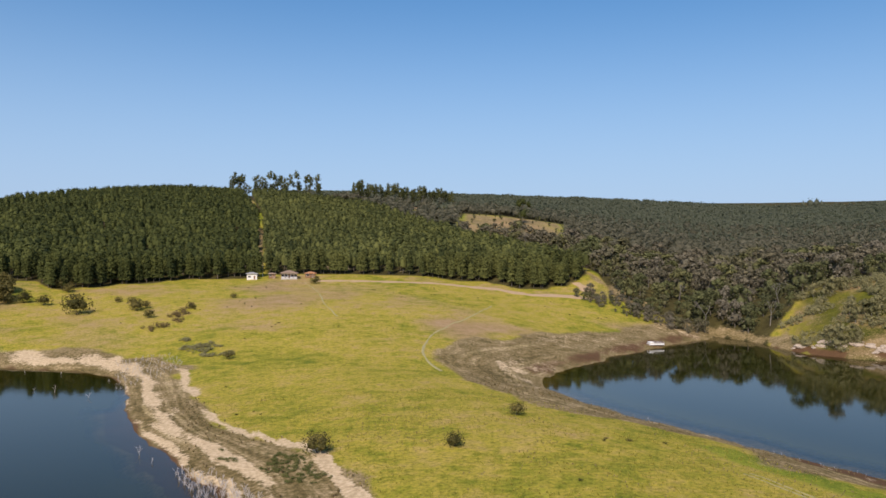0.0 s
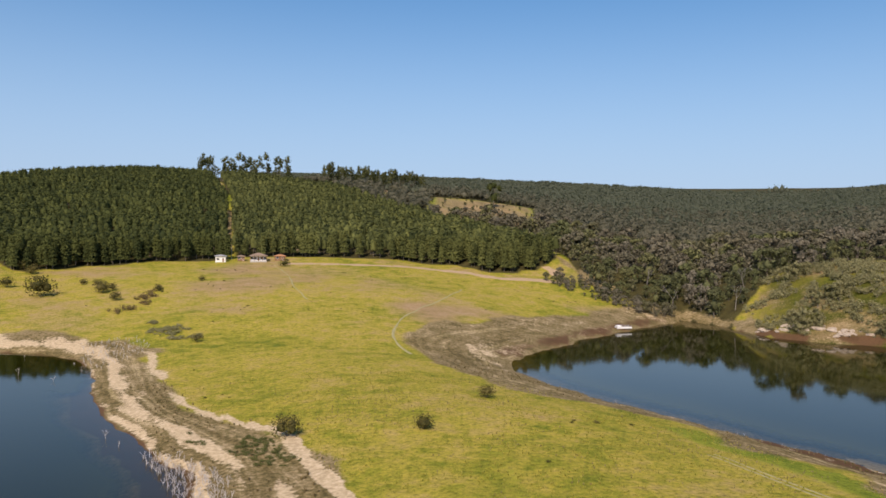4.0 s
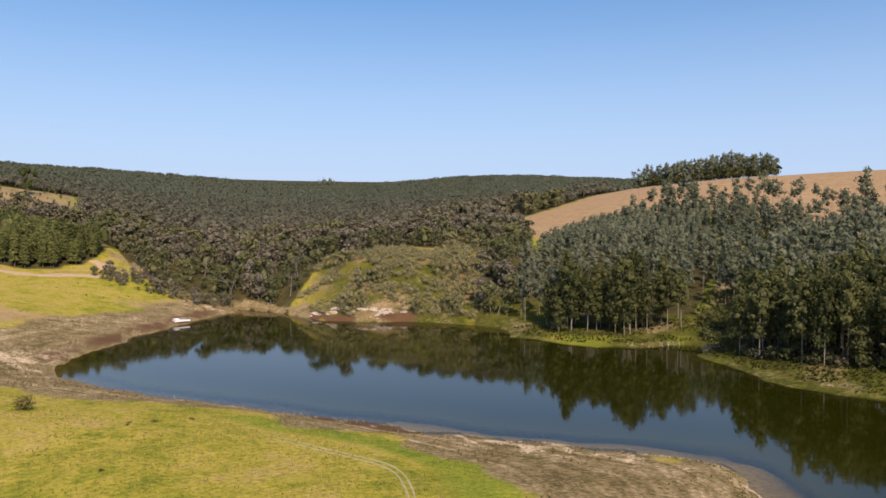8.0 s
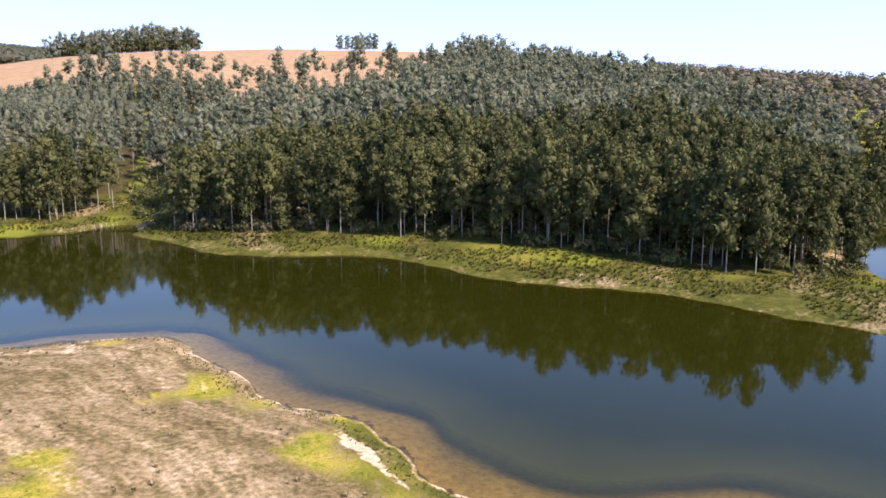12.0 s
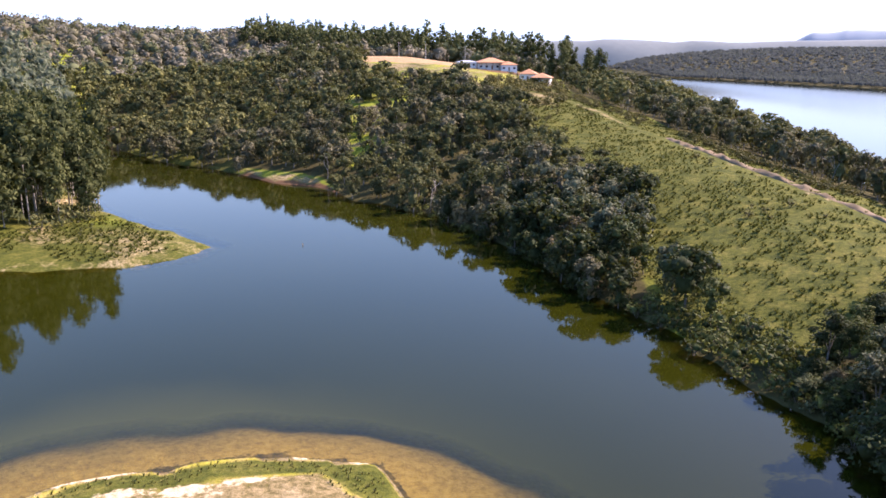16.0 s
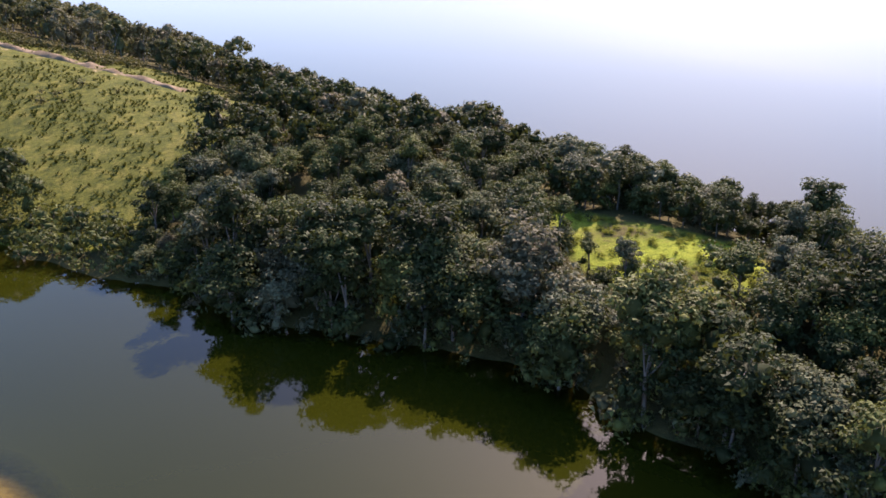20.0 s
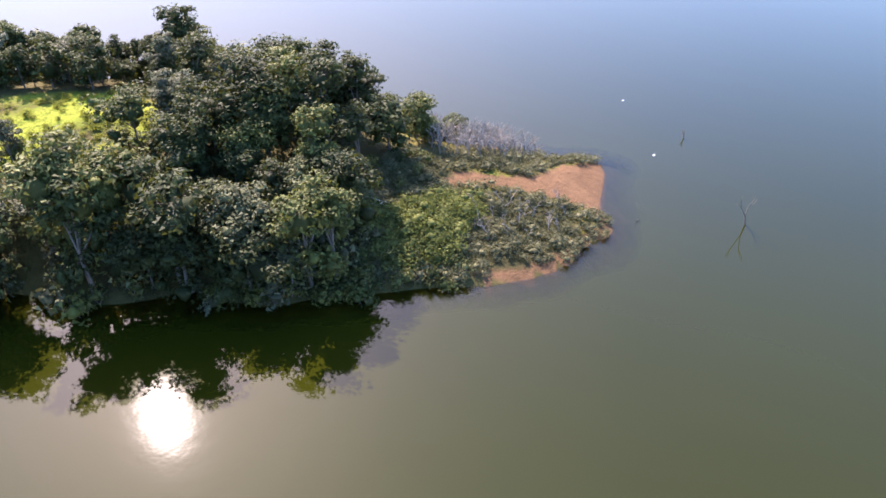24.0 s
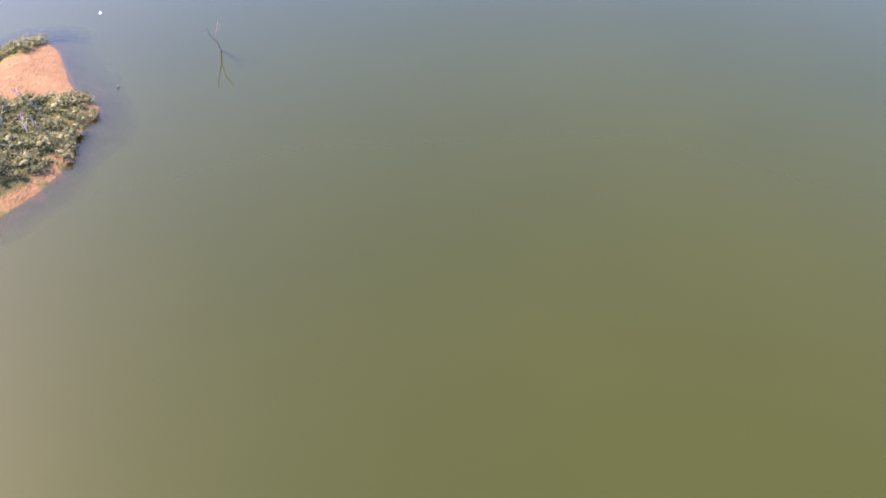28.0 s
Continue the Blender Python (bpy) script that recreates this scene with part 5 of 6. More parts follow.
def shrub(seed, height=1.8, spread=1.4, leaf_count=34, leaf=0.28, lobes=2):
    """Low many-stemmed bush."""
    rng = np.random.default_rng(seed)
    bark, crown = Shape(), Shape()
    for k in range(3):
        th = k * 2.1 + rng.uniform(-.4, .4)
        bark.limb((0, 0, -0.2), (math.cos(th) * spread * 0.4, math.sin(th) * spread * 0.4, height * 0.6), 0.05, 0.02, 3)
    for k in range(lobes):
        th = k * 2 * math.pi / lobes + rng.uniform(-.6, .6)
        c = np.array([math.cos(th) * spread * 0.38, math.sin(th) * spread * 0.38, height * rng.uniform(0.36, 0.6)])
        shape = np.array([spread * 0.68, spread * 0.68, height * 0.46]) * rng.uniform(0.75, 1.1)
        crown.core(rng, c, shape * 0.46, 1, 0.35)
        crown.leaves(rng, c, shape, leaf_count, leaf, lift=0.2, flat=1.1)
    return bark.done(), crown.done()


shrubs = [shrub(s, leaf_count=48, leaf=0.21) for s in range(4)]
fine_shrubs = [shrub(s + 9, height=0.9, spread=1.3, leaf_count=120, leaf=0.105) for s in range(4)]
x, y = scatter(REGION_SOUTH, 2.4, 34, lambda x, y: ridge_keep(x, y) & (np.hypot(x, y) < 190) & (shore(x, y) < 8))
grove("ridge_undergrowth", shrubs, x, y, 35, (BARK, BROAD), "dense undergrowth of leafy shrubs hanging over the waterline", "undergrowth", (0.6, 1.4))
def spur_keep(x, y):
    ok = (shore(x, y) > np.where((x < -36.5) & (x > -43), 1.5 + wave(x, y, 2, 45), 0.4)) & ((x > -43) | (y > -51))
    return ok & (signed(x, y, SPIT) < -0.2 + 0.5 * wave(x, y, 1.8, 49))


SPUR_GREEN = [(-30, -41), (-33, -46.5), (-37, -46), (-43, -44), (-42, -41.5), (-37, -40.5), (-35.5, -38.5)]
x, y = scatter(SPUR, 0.85, 36, lambda x, y: spur_keep(x, y) & (signed(x, y, SPUR_GREEN) < 0.6 * wave(x, y, 3, 38)))
grove("spur_scrub", fine_shrubs, x, y, 37, (BARK, SPUR_LEAF), "low olive-brown scrub on the bare red spur", "scrub", (0.3, 0.9))
x, y = scatter(SPUR_GREEN, 0.8, 38, spur_keep)
grove("spur_greenery", fine_shrubs, x, y, 39, (BARK, FRESH_LEAF), "fresh green shrubs on the sunny side of the spur", "shrubs", (0.4, 1.25))
x, y = scatter([(-29, -42), (-33, -50), (-40, -53.5), (-43, -49), (-37, -47), (-33, -46.5)], 1.7, 58, lambda x, y: shore(x, y) > 0.4)
shade_x, shade_y = scatter([(-18, -46), (-18, -54), (-30, -46), (-37, -40), (-35.5, -36), (-28, -38)], 1.15, 73, lambda x, y: (shore(x, y) > -0.5) & (shore(x, y) < 3.5))
x, y = np.append(x, shade_x), np.append(y, shade_y)
grove("shaded_undergrowth", shrubs, x, y, 59, (BARK, BROAD), "dark undergrowth in the shade behind the spur", "undergrowth", (0.35, 0.8))


def tussock(seed, blades=9, height=0.5, lean=0.5, width=0.09):
    """A tuft of bent grass blades."""
    rng = np.random.default_rng(seed)
    s = Shape()
    for k in range(blades):
        th = rng.uniform(0, 6.28)
        d = np.array([math.cos(th), math.sin(th), 0])
        w = np.array([-d[1], d[0], 0]) * width
        b = d * rng.uniform(0, 0.22) * height
        h = height * rng.uniform(0.6, 1.1)
        m, t = b + d * lean * h * 0.4 + (0, 0, h * 0.7), b + d * lean * h + (0, 0, h)
        s.put([b - w, b + w, m - w * 0.7, m + w * 0.7, t], [(0, 1, 3), (0, 3, 2), (2, 3, 4)])
    return (s.done(),)


tufts = [tussock(s) for s in range(5)]
coarse = [tussock(s + 5, 10, 0.8, 1.0, 0.15) for s in range(5)]
PASTURE = GREEN[6:36]
x, y = scatter(PASTURE, 1.25, 40, lambda x, y: (np.hypot(x, y) < 185) & (wave(x, y, 6, 41) > -0.15))
grove("pasture_grass", tufts, x, y, 41, (TUFT,), "tufted yellow-green pasture grass", "grass", (0.3, 0.6))
x, y = scatter(PASTURE, 1.5, 144, lambda x, y: (np.hypot(x, y) < 190) & (wave(x, y, 9, 145) + 0.7 * wave(x, y, 3.5, 146) > 0.3), 1.0)
grove("dry_herbs", tufts, x, y, 147, (SEED_HEAD,), "brownish dry herb clumps standing in the pasture", "dry herbs", (0.2, 0.5))
bank_poly = WEST_SHORE[9:] + POINT_SHORE
x, y = scatter(bank_poly, 1.9, 42, lambda x, y: (shore(x, y) > 3) & (signed(x, y, GREEN + GREEN_BACK) < 0.5) & (np.hypot(x, y) > 45) & (wave(x, y, 7, 43) + 0.5 * wave(x, y, 20, 44) > 0.0) & (np.where((x > 30) & (y < 60), wave(x, y, 5, 99), 1) > 0.35))
bare_sand = covers(x, y, shore(x, y), x * 0)[0][:, 1] > 0.3
x, y = x[~bare_sand], y[~bare_sand]
grove("bank_straw", tufts, x, y, 43, (HAY,), "dry straw tufts on the drained bank", "dry grass", (0.5, 1.1))
x, y = scatter(SLOPE, 0.95, 45, lambda x, y: (wave(x, y, 1.7, 46) + 0.3 * wave(x, y, 9, 49) > -0.15) & (np.hypot(x, y) < 300) & (np.hypot(x, y) > 95) & (segment_distance(x, y, TRACK_RIDGE, False) > 1.6))
grove("slope_tussocks", coarse, x, y, 46, (SLOPE_GRASS,), "coarse tussock grass on the ridge slope", "grass", (0.25, 0.75))
x, y = scatter(SLOPE, 6.5, 47, lambda x, y: (np.hypot(x, y) < 330) & (wave(x, y, 16, 48) > 0.1) & (segment_distance(x, y, TRACK_RIDGE, False) > 3))
grove("slope_shrubs", shrubs, x, y, 48, (BARK, SCRUB), "scattered dark shrubs on the grassy ridge slope", "shrubs", (0.4, 1.0))
x, y = scatter(CLEARING, 3.0, 121, lambda x, y: wave(x, y, 6, 122) > 0.4)
grove("clearing_shrubs", shrubs, x, y, 123, (BARK, BROAD), "low shrubs creeping into the woodland clearing", "shrubs", (0.4, 1.1))
x, y = scatter(CLEARING, 1.2, 49, lambda x, y: wave(x, y, 4, 129) > -0.4, 0.9)
grove("clearing_herbs", fine_shrubs, x, y, 50, (BARK, CLEARING_GRASS), "bright grass and herbs in the woodland clearing", "herbs", (0.2, 0.6))
north_bank = NORTH_SHORE[14:38] + [(200, -40), (230, 60), (240, 170), (215, 250)]
x, y = scatter(north_bank, 2.4, 51, lambda x, y: (shore(x, y) > 5) & (shore(x, y) < 24) & (wave(x, y, 7, 52) + 0.6 * wave(x, y, 2.5, 53) > 0.3) & (np.hypot(x, y) < 300))
grove("bank_shrubs", shrubs, x, y, 52, (BARK, SPUR_LEAF), "low green weeds and shrubs along the far bank", "shrubs", (0.1, 0.4))
x, y = scatter(north_bank, 1.15, 131, lambda x, y: (shore(x, y) > 3) & (shore(x, y) < 26) & (wave(x, y, 8, 132) > -0.4) & (np.hypot(x, y) < 290), 0.8)
grove("bank_grass", coarse, x, y, 133, (SLOPE_GRASS,), "rank olive grass along the eucalyptus bank", "grass", (0.3, 0.9))

x, y = scatter(HILLOCK, 2.2, 82, lambda x, y: (shore(x, y) > 4) & (0.9 * wave(x, y, 13, 83) + 0.5 * wave(x, y, 5, 88) + (np.degrees(np.arctan2(x, y)) - 29) * 0.06 > 0.02), 0.8)
grove("hillock_shrubs", shrubs, x, y, 84, (PALE, SHRUB_LEAF), "grey-green shrubs scattered over the grassy hillock", "shrubs", (0.4, 1.7))
x, y = scatter(GARDEN, 3.6, 124, lambda x, y: (np.hypot(x, y) < 385) & (wave(x, y, 10, 125) > -0.1), 0.8)
grove("garden_shrubs", shrubs, x, y, 126, (BARK, SCRUB), "low brownish shrubs on the slope below the villas", "shrubs", (0.6, 1.8))
x, y = scatter(DELL, 3.4, 85, lambda x, y: wave(x, y, 12, 86) > -0.3)
grove("dell_scrub", shrubs, x, y, 87, (PALE, WEED), "olive scrub in the dell between the eucalyptus stands", "scrub", (0.6, 2.2))

DELL_WOOD = zone((-52.6, 330), (-52.8, 400), (-52.5, 500), (-57, 440), (-62, 405), (-62, 392), (-58, 380), (-56, 330), (-55.2, 290), (-53.4, 300))
x, y = scatter(DELL_WOOD, 6.2, 88)
grove("eucalyptus_forest", light_eucs, x, y, 89, (PALE, EUC_HAZED), "young eucalyptus filling the head of the dell", "forest", (0.45, 0.85))

grove("forest_understorey", shrubs, *understorey, 63, (BARK, NATIVE), "dark shrubs at the feet of the eucalyptus", "undergrowth", (0.6, 2.3))

# the foot of the open slope: a band of low shrubs down to the water
x, y = scatter(zone((-139, 122), (-139, 105), (-148, 85), (-157, 70), (-158, 100), (-152, 99), (-147, 106)), 2.3, 55, lambda x, y: (shore(x, y) > -0.3) & (shore(x, y) < 9))
grove("shore_shrubs", shrubs, x, y, 56, (BARK, BROAD), "dark leafy shrubs along the foot of the grassy slope", "shrubs", (0.7, 1.6))


def ribbon(name, line, seed, step, out, lift, mat, label, category):
    """A low earth step cut along one side of a track."""
    pts = np.array(line)
    seg = np.r_[0, np.cumsum(np.hypot(*np.diff(pts, axis=0).T))]
    s = np.arange(0, seg[-1], step)
    x, y = np.interp(s, seg, pts[:, 0]), np.interp(s, seg, pts[:, 1])
    tx, ty = np.gradient(x), np.gradient(y)
    n = np.hypot(tx, ty)
    nx, ny = -ty / n, tx / n
    cols = []
    for f, h in ((out, -0.15), (out + 0.35, 0.45 * lift), (out + 0.8, lift), (out + 1.6, lift * 0.95), (out + 3.2, -0.1)):
        ff = f + 0.35 * wave(s, s * 0 + f, 3.5, seed)
        px, py = x + nx * ff, y + ny * ff
        cols.append(np.stack([px, py, land_height(px, py)[0] + h * (0.55 + 0.9 * wave(s, s * 0 + f * 4, 2.6, seed + 1))], -1))
    v = np.stack(cols, 1).reshape(-1, 3)
    i, j = np.meshgrid(np.arange(len(s) - 1), np.arange(4), indexing="ij")
    q = (i * 5 + j).ravel()
    me = mesh_from(name, v, np.stack([q, q + 1, q + 6, q + 5], -1), [mat])
    me.polygons.foreach_set("use_smooth", np.ones(len(me.polygons), bool))
    return tagged(new(name, me), label, category)


SOIL = plain("turfy_soil", (0.15, 0.10, 0.05), 0.95, 0, 0.4, 1.2)
ribbon("cut_bank", TRACK_RIDGE[3:7], 95, 0.9, 0.9, 0.7, SOIL, "low turf-topped earth bank cut along the ridge track", "earth bank")
x, y = scatter(SLOPE, 2.2, 96, lambda x, y: (segment_distance(x, y, TRACK_RIDGE, False) > 3.5) & (segment_distance(x, y, TRACK_RIDGE, False) < 13) & (np.hypot(x, y) > 115) & (np.hypot(x, y) < 330) & (beyond_track(x, y) > 0) & (wave(x, y, 7, 97) > 0.1))
grove("track_shrubs", shrubs, x, y, 98, (BARK, SCRUB), "brownish shrubs along the upper side of the ridge track", "shrubs", (0.4, 1.2))

# ---- distance: hills beyond the big lake, haze painted into their colour ----
HAZED_HILL = plain("hazed_hillside", (0.125, 0.145, 0.145), 1.0, 0, 0.12, 0.004)
HAZE_BLUE = plain("haze_blue_hill", (0.19, 0.235, 0.28), 1.0, 0, 0.06, 0.003)


def far_ridge(name, az0, az1, r, base, tops, seed, mat, label):
    """A long hill: rounded in section, with an uneven crest."""
    n = 90
    az = np.linspace(az0, az1, n)
    crest = np.interp(az, *zip(*sorted(tops)))
    crest = crest + 5 * wave(az * 40, az * 0, 60, seed) + 2.5 * wave(az * 40, az * 0, 17, seed + 1)
    rows = []
    for f in np.linspace(0, 1, 9):
        rr = r + 420 * (f - 0.5) + 30 * wave(az * 30, az * 0 + f * 90, 50, seed + 2)
        z = base + (crest - base) * np.sin(np.pi * min(f, 0.5 + (f - 0.5) * 0.9)) ** 0.8
        a = np.radians(az)
        rows.append(np.stack([-np.sin(a) * rr, np.cos(a) * rr, z], -1))
    v = np.concatenate(rows)
    k, m = np.meshgrid(np.arange(8), np.arange(n - 1), indexing="ij")
    q = (k * n + m).ravel()
    me = mesh_from(name, v, np.stack([q, q + 1, q + n + 1, q + n], -1), [mat])
    me.polygons.foreach_set("use_smooth", np.ones(len(me.polygons), bool))
    tagged(new(name, me), label, "hills", kind="structure")


far_ridge("backdrop", -100, -205, 3300, -8, [(-205, 60), (-168, 92), (-164, 98), (-158, 112), (-150, 112), (-146, 104), (-138, 112), (-132, 106), (-120, 90), (-100, 95)], 90, HAZED_HILL, "wooded hills beyond the big lake, tinted pale by haze")
far_ridge("backdrop", -148, -161, 4300, -8, [(-161, 60), (-158.5, 130), (-156.5, 168), (-153, 180), (-151, 165), (-148, 60)], 92, HAZE_BLUE, "flat-topped hill on the horizon, tinted blue by haze")
far_ridge("backdrop", -86, -104, 3600, -8, [(-104, 90), (-98, 120), (-94, 150), (-91, 168), (-86, 120)], 94, HAZE_BLUE, "hill beyond the eucalyptus slope, tinted blue by haze")

# woodland in the dip west of the pasture
x, y = scatter(COPSE_WEST, 5.2, 101)
grove("field_woodland", light_woods, x, y, 102, (BARK, SCRUB), "dark woodland running down to the bay beside the pasture", "forest", (0.55, 0.95))

# scrub where the pasture meets the valley woodland
VALLEY_EDGE = zone((-8.5, 405), (-11, 380), (-14, 364), (-18, 350), (-21, 325), (-22.5, 330), (-19, 372), (-13, 402))
x, y = scatter(VALLEY_EDGE, 3.4, 141, lambda x, y: (shore(x, y) > 4) & (wave(x, y, 9, 142) > -0.35), 0.9)
grove("edge_scrub", woods, x, y, 143, (BARK, VALLEY_LEAF), "olive scrub and small trees at the foot of the valley wood", "scrub", (0.2, 0.65))


# ---- buildings ----
WALL = plain("white_wall", (0.72, 0.70, 0.66), 0.85, 0, 0.12, 1.0)
CLAY = plain("clay_roof_tiles", (0.40, 0.19, 0.09), 0.85, 0, 0.3, 1.5)
OLD_TILE = plain("weathered_roof", (0.24, 0.17, 0.12), 0.9, 0, 0.3, 1.5)
SHEET = plain("grey_sheet_roof", (0.42, 0.42, 0.42), 0.5, 0.3, 0.2, 1.0)
DARK_GLASS = plain("dark_window", (0.03, 0.035, 0.04), 0.15, 0, 0.2, 1.0)
TIMBER = plain("brown_timber", (0.20, 0.11, 0.06), 0.8, 0, 0.3, 4.0)
CONCRETE = plain("grey_concrete", (0.40, 0.38, 0.35), 0.9, 0, 0.2, 2.0)
WHITE_PAINT = plain("white_paint", (0.8, 0.8, 0.78), 0.5, 0, 0.08, 2.0)
ROCK = plain("pale_rock", (0.38, 0.31, 0.24), 0.95, 0, 0.35, 1.2)


def facing(az, r, turn=0.0):
    """A level pose on the ground at that bearing, its front to the lake's middle."""
    p = bearing(az, r)
    z = float(land_height(np.array([p.x]), np.array([p.y]))[0][0])
    return pose(p.x, p.y, z, 0, 0, az + turn)


def hip_roof(bm, x0, y0, x1, y1, z, rise, over=0.6, thick=0.18):
    """Hipped roof with eaves of some thickness."""
    x0, y0, x1, y1 = x0 - over, y0 - over, x1 + over, y1 + over
    inset = min((y1 - y0) / 2, (x1 - x0) / 2)
    ym, xm = (y0 + y1) / 2, (x0 + x1) / 2
    if x1 - x0 >= y1 - y0:
        ridge = ((x0 + inset, ym), (x1 - inset, ym))
    else:
        ridge = ((xm, y0 + inset), (xm, y1 - inset))
    base = [bm.verts.new((x, y, zz)) for zz in (z - thick, z) for x, y in ((x0, y0), (x1, y0), (x1, y1), (x0, y1))]
    ra, rb = (bm.verts.new((*q, z + rise)) for q in ridge)
    for k in range(4):
        bm.faces.new((base[k], base[(k + 1) % 4], base[4 + (k + 1) % 4], base[4 + k]))
    b = base[4:]
    if x1 - x0 >= y1 - y0:
        faces = ((b[0], b[1], rb, ra), (b[1], b[2], rb), (b[2], b[3], ra, rb), (b[3], b[0], ra))
    else:
        faces = ((b[0], b[1], ra), (b[1], b[2], rb, ra), (b[2], b[3], rb), (b[3], b[0], ra, rb))
    for f in faces:
        bm.faces.new(f)
    bm.faces.new(base[3::-1])


def wall_with_holes(bm, x0, x1, y, z0, z1, thick, holes):
    """A wall along x with real openings (x0, z0, x1, z1)."""
    xs = sorted({x0, x1, *[v for h in holes for v in (h[0], h[2])]})
    zs = sorted({z0, z1, *[v for h in holes for v in (h[1], h[3])]})
    for a, b in zip(xs, xs[1:]):
        for c, d in zip(zs, zs[1:]):
            if not any(h[0] <= a and b <= h[2] and h[1] <= c and d <= h[3] for h in holes):
                box(bm, a, y, c, b, y + thick, d)


def house(name, m, w, deep, high, rise, roof_mat, label, windows=4, porch=0.0, wall_mat=None, doors=1):
    ob = thing(name, m, label, "house")
    wall_mat = wall_mat or WALL
    bm = bmesh.new()
    step = w / (windows + doors)
    holes, slots = [], []
    for k in range(windows + doors):
        c = -w / 2 + step * (k + 0.5)
        is_door = k == (windows + doors) // 2 and doors
        holes.append((c - 0.5, 0.05, c + 0.5, 2.1) if is_door else (c - 0.7, 0.95, c + 0.7, 2.1))
        slots.append(("door" if is_door else "window", holes[-1]))
    wall_with_holes(bm, -w / 2, w / 2, -deep / 2, -1.2, high, 0.2, holes)
    box(bm, -w / 2, deep / 2 - 0.2, -1.2, w / 2, deep / 2, high)
    box(bm, -w / 2, -deep / 2 + 0.2, -1.2, -w / 2 + 0.2, deep / 2 - 0.2, high)
    box(bm, w / 2 - 0.2, -deep / 2 + 0.2, -1.2, w / 2, deep / 2 - 0.2, high)
    part("wall", bm, wall_mat, ob)
    bm = bmesh.new()
    hip_roof(bm, -w / 2, -deep / 2 - porch, w / 2, deep / 2, high + 0.2, rise)
    part("roof", bm, roof_mat, ob)
    for kind, (a, c, b, d) in slots:
        bm = bmesh.new()
        box(bm, a, -deep / 2 + 0.06, c, b, -deep / 2 + 0.12, d)
        leafy = part(kind, bm, TIMBER if kind == "door" else DARK_GLASS, ob)
        bm = bmesh.new()
        for q in ((a, c, a + 0.07, d), (b - 0.07, c, b, d), (a + 0.07, d - 0.07, b - 0.07, d), (a + 0.07, c, b - 0.07, c + 0.07)):
            box(bm, q[0], -deep / 2 + 0.01, q[1], q[2], -deep / 2 + 0.055, q[3])
        part("frame", bm, WHITE_PAINT, leafy)
    if porch:
        bm = bmesh.new()
        box(bm, -w / 2, -deep / 2 - porch, -1.2, w / 2, -deep / 2, 0.03)
        part("porch_floor", bm, CONCRETE, ob)
        for k in range(5):
            bm = bmesh.new()
            x = -w / 2 + 0.15 + (w - 0.3) * k / 4
            bmesh.ops.create_cone(bm, segments=8, radius1=0.11, radius2=0.09, depth=high, cap_ends=True, matrix=Matrix.Translation((x, -deep / 2 - porch + 0.2, high / 2)))
            part("post", bm, TIMBER, ob)
    return ob


house("white_shed", facing(13.7, 428), 5.2, 4.0, 3.0, 0.7, SHEET, "small white shed with a grey sheet roof at the plantation edge", 1)
house("farmhouse", facing(11.1, 430), 8.5, 6.0, 2.6, 1.5, OLD_TILE, "low white farmhouse with weathered tile roof and porch", 4, 1.6)
house("farm_shed", facing(9.6, 432), 5.5, 4.0, 2.2, 0.9, CLAY, "reddish-brown farm shed beside the farmhouse", 1, wall_mat=TIMBER)
house("farm_shed", facing(12.3, 431), 3.6, 3.2, 2.1, 0.7, OLD_TILE, "small open-fronted shed beside the farmhouse", 1, wall_mat=TIMBER)
house("villa", facing(-129.9, 412, 12), 14, 9.5, 3.4, 2.3, CLAY, "large white villa with red clay hip roof on the ridge", 4, 2.2)
house("villa_wing", facing(-131.15, 408, 12), 8, 7, 3.0, 1.6, CLAY, "lower white wing of the villa under red clay tiles", 2)
house("villa", facing(-132.65, 368, -8), 7, 7, 2.9, 2.2, CLAY, "square white cottage with pyramid roof of red clay tiles", 2)
house("villa", facing(-133.6, 362, -8), 8, 7, 2.7, 2.0, CLAY, "white cottage under red clay tiles beside the track", 2, 1.8)
house("garage", facing(-128.2, 408, 25), 9, 5, 2.6, 0.8, SHEET, "long grey-roofed garage at the end of the lane", 2)


def utility_pole(m, high, label):
    ob = thing("utility_pole", m, label, "pole", "utility poles")
    bm = bmesh.new()
    bmesh.ops.create_cone(bm, segments=8, radius1=0.17, radius2=0.11, depth=high + 1, cap_ends=True, matrix=Matrix.Translation((0, 0, high / 2 - 0.5)))
    part("pole", bm, CONCRETE, ob)
    bm = bmesh.new()
    box(bm, -1.0, -0.06, high - 0.5, 1.0, 0.06, high - 0.36)
    arm = part("crossarm", bm, TIMBER, ob)
    for k in (-0.85, 0.0, 0.85):
        bm = bmesh.new()
        bmesh.ops.create_cone(bm, segments=6, radius1=0.06, radius2=0.04, depth=0.22, cap_ends=True, matrix=Matrix.Translation((k, 0, high - 0.25)))
        part("insulator", bm, WHITE_PAINT, arm)


for az, r, hg in ((12.95, 436, 8), (-123.4, 486, 8.5), (-125.3, 478, 9), (-128.1, 440, 10), (-69.1, 760, 11)):
    utility_pole(facing(az, r, 30), hg, "concrete utility pole with a crossarm")


# ---- single trees and bushes ----
def single(name, pair, spot, scale, mats, label, category, group="", stretch=1.0, turn=0.0):
    x, y = spot
    z = float(land_height(np.array([x]), np.array([y]))[0][0])
    ob = thing(name, Matrix.LocRotScale((x, y, z), Euler((0, 0, turn)), (scale, scale, scale * stretch)), label, category, group)
    for nm, (v, t), m in zip(("trunk", "crown"), pair, mats):
        p = new(nm, mesh_from(nm, v, t, [m], tint=np.full(len(v), 0.1)))
        p.parent = ob
    return ob


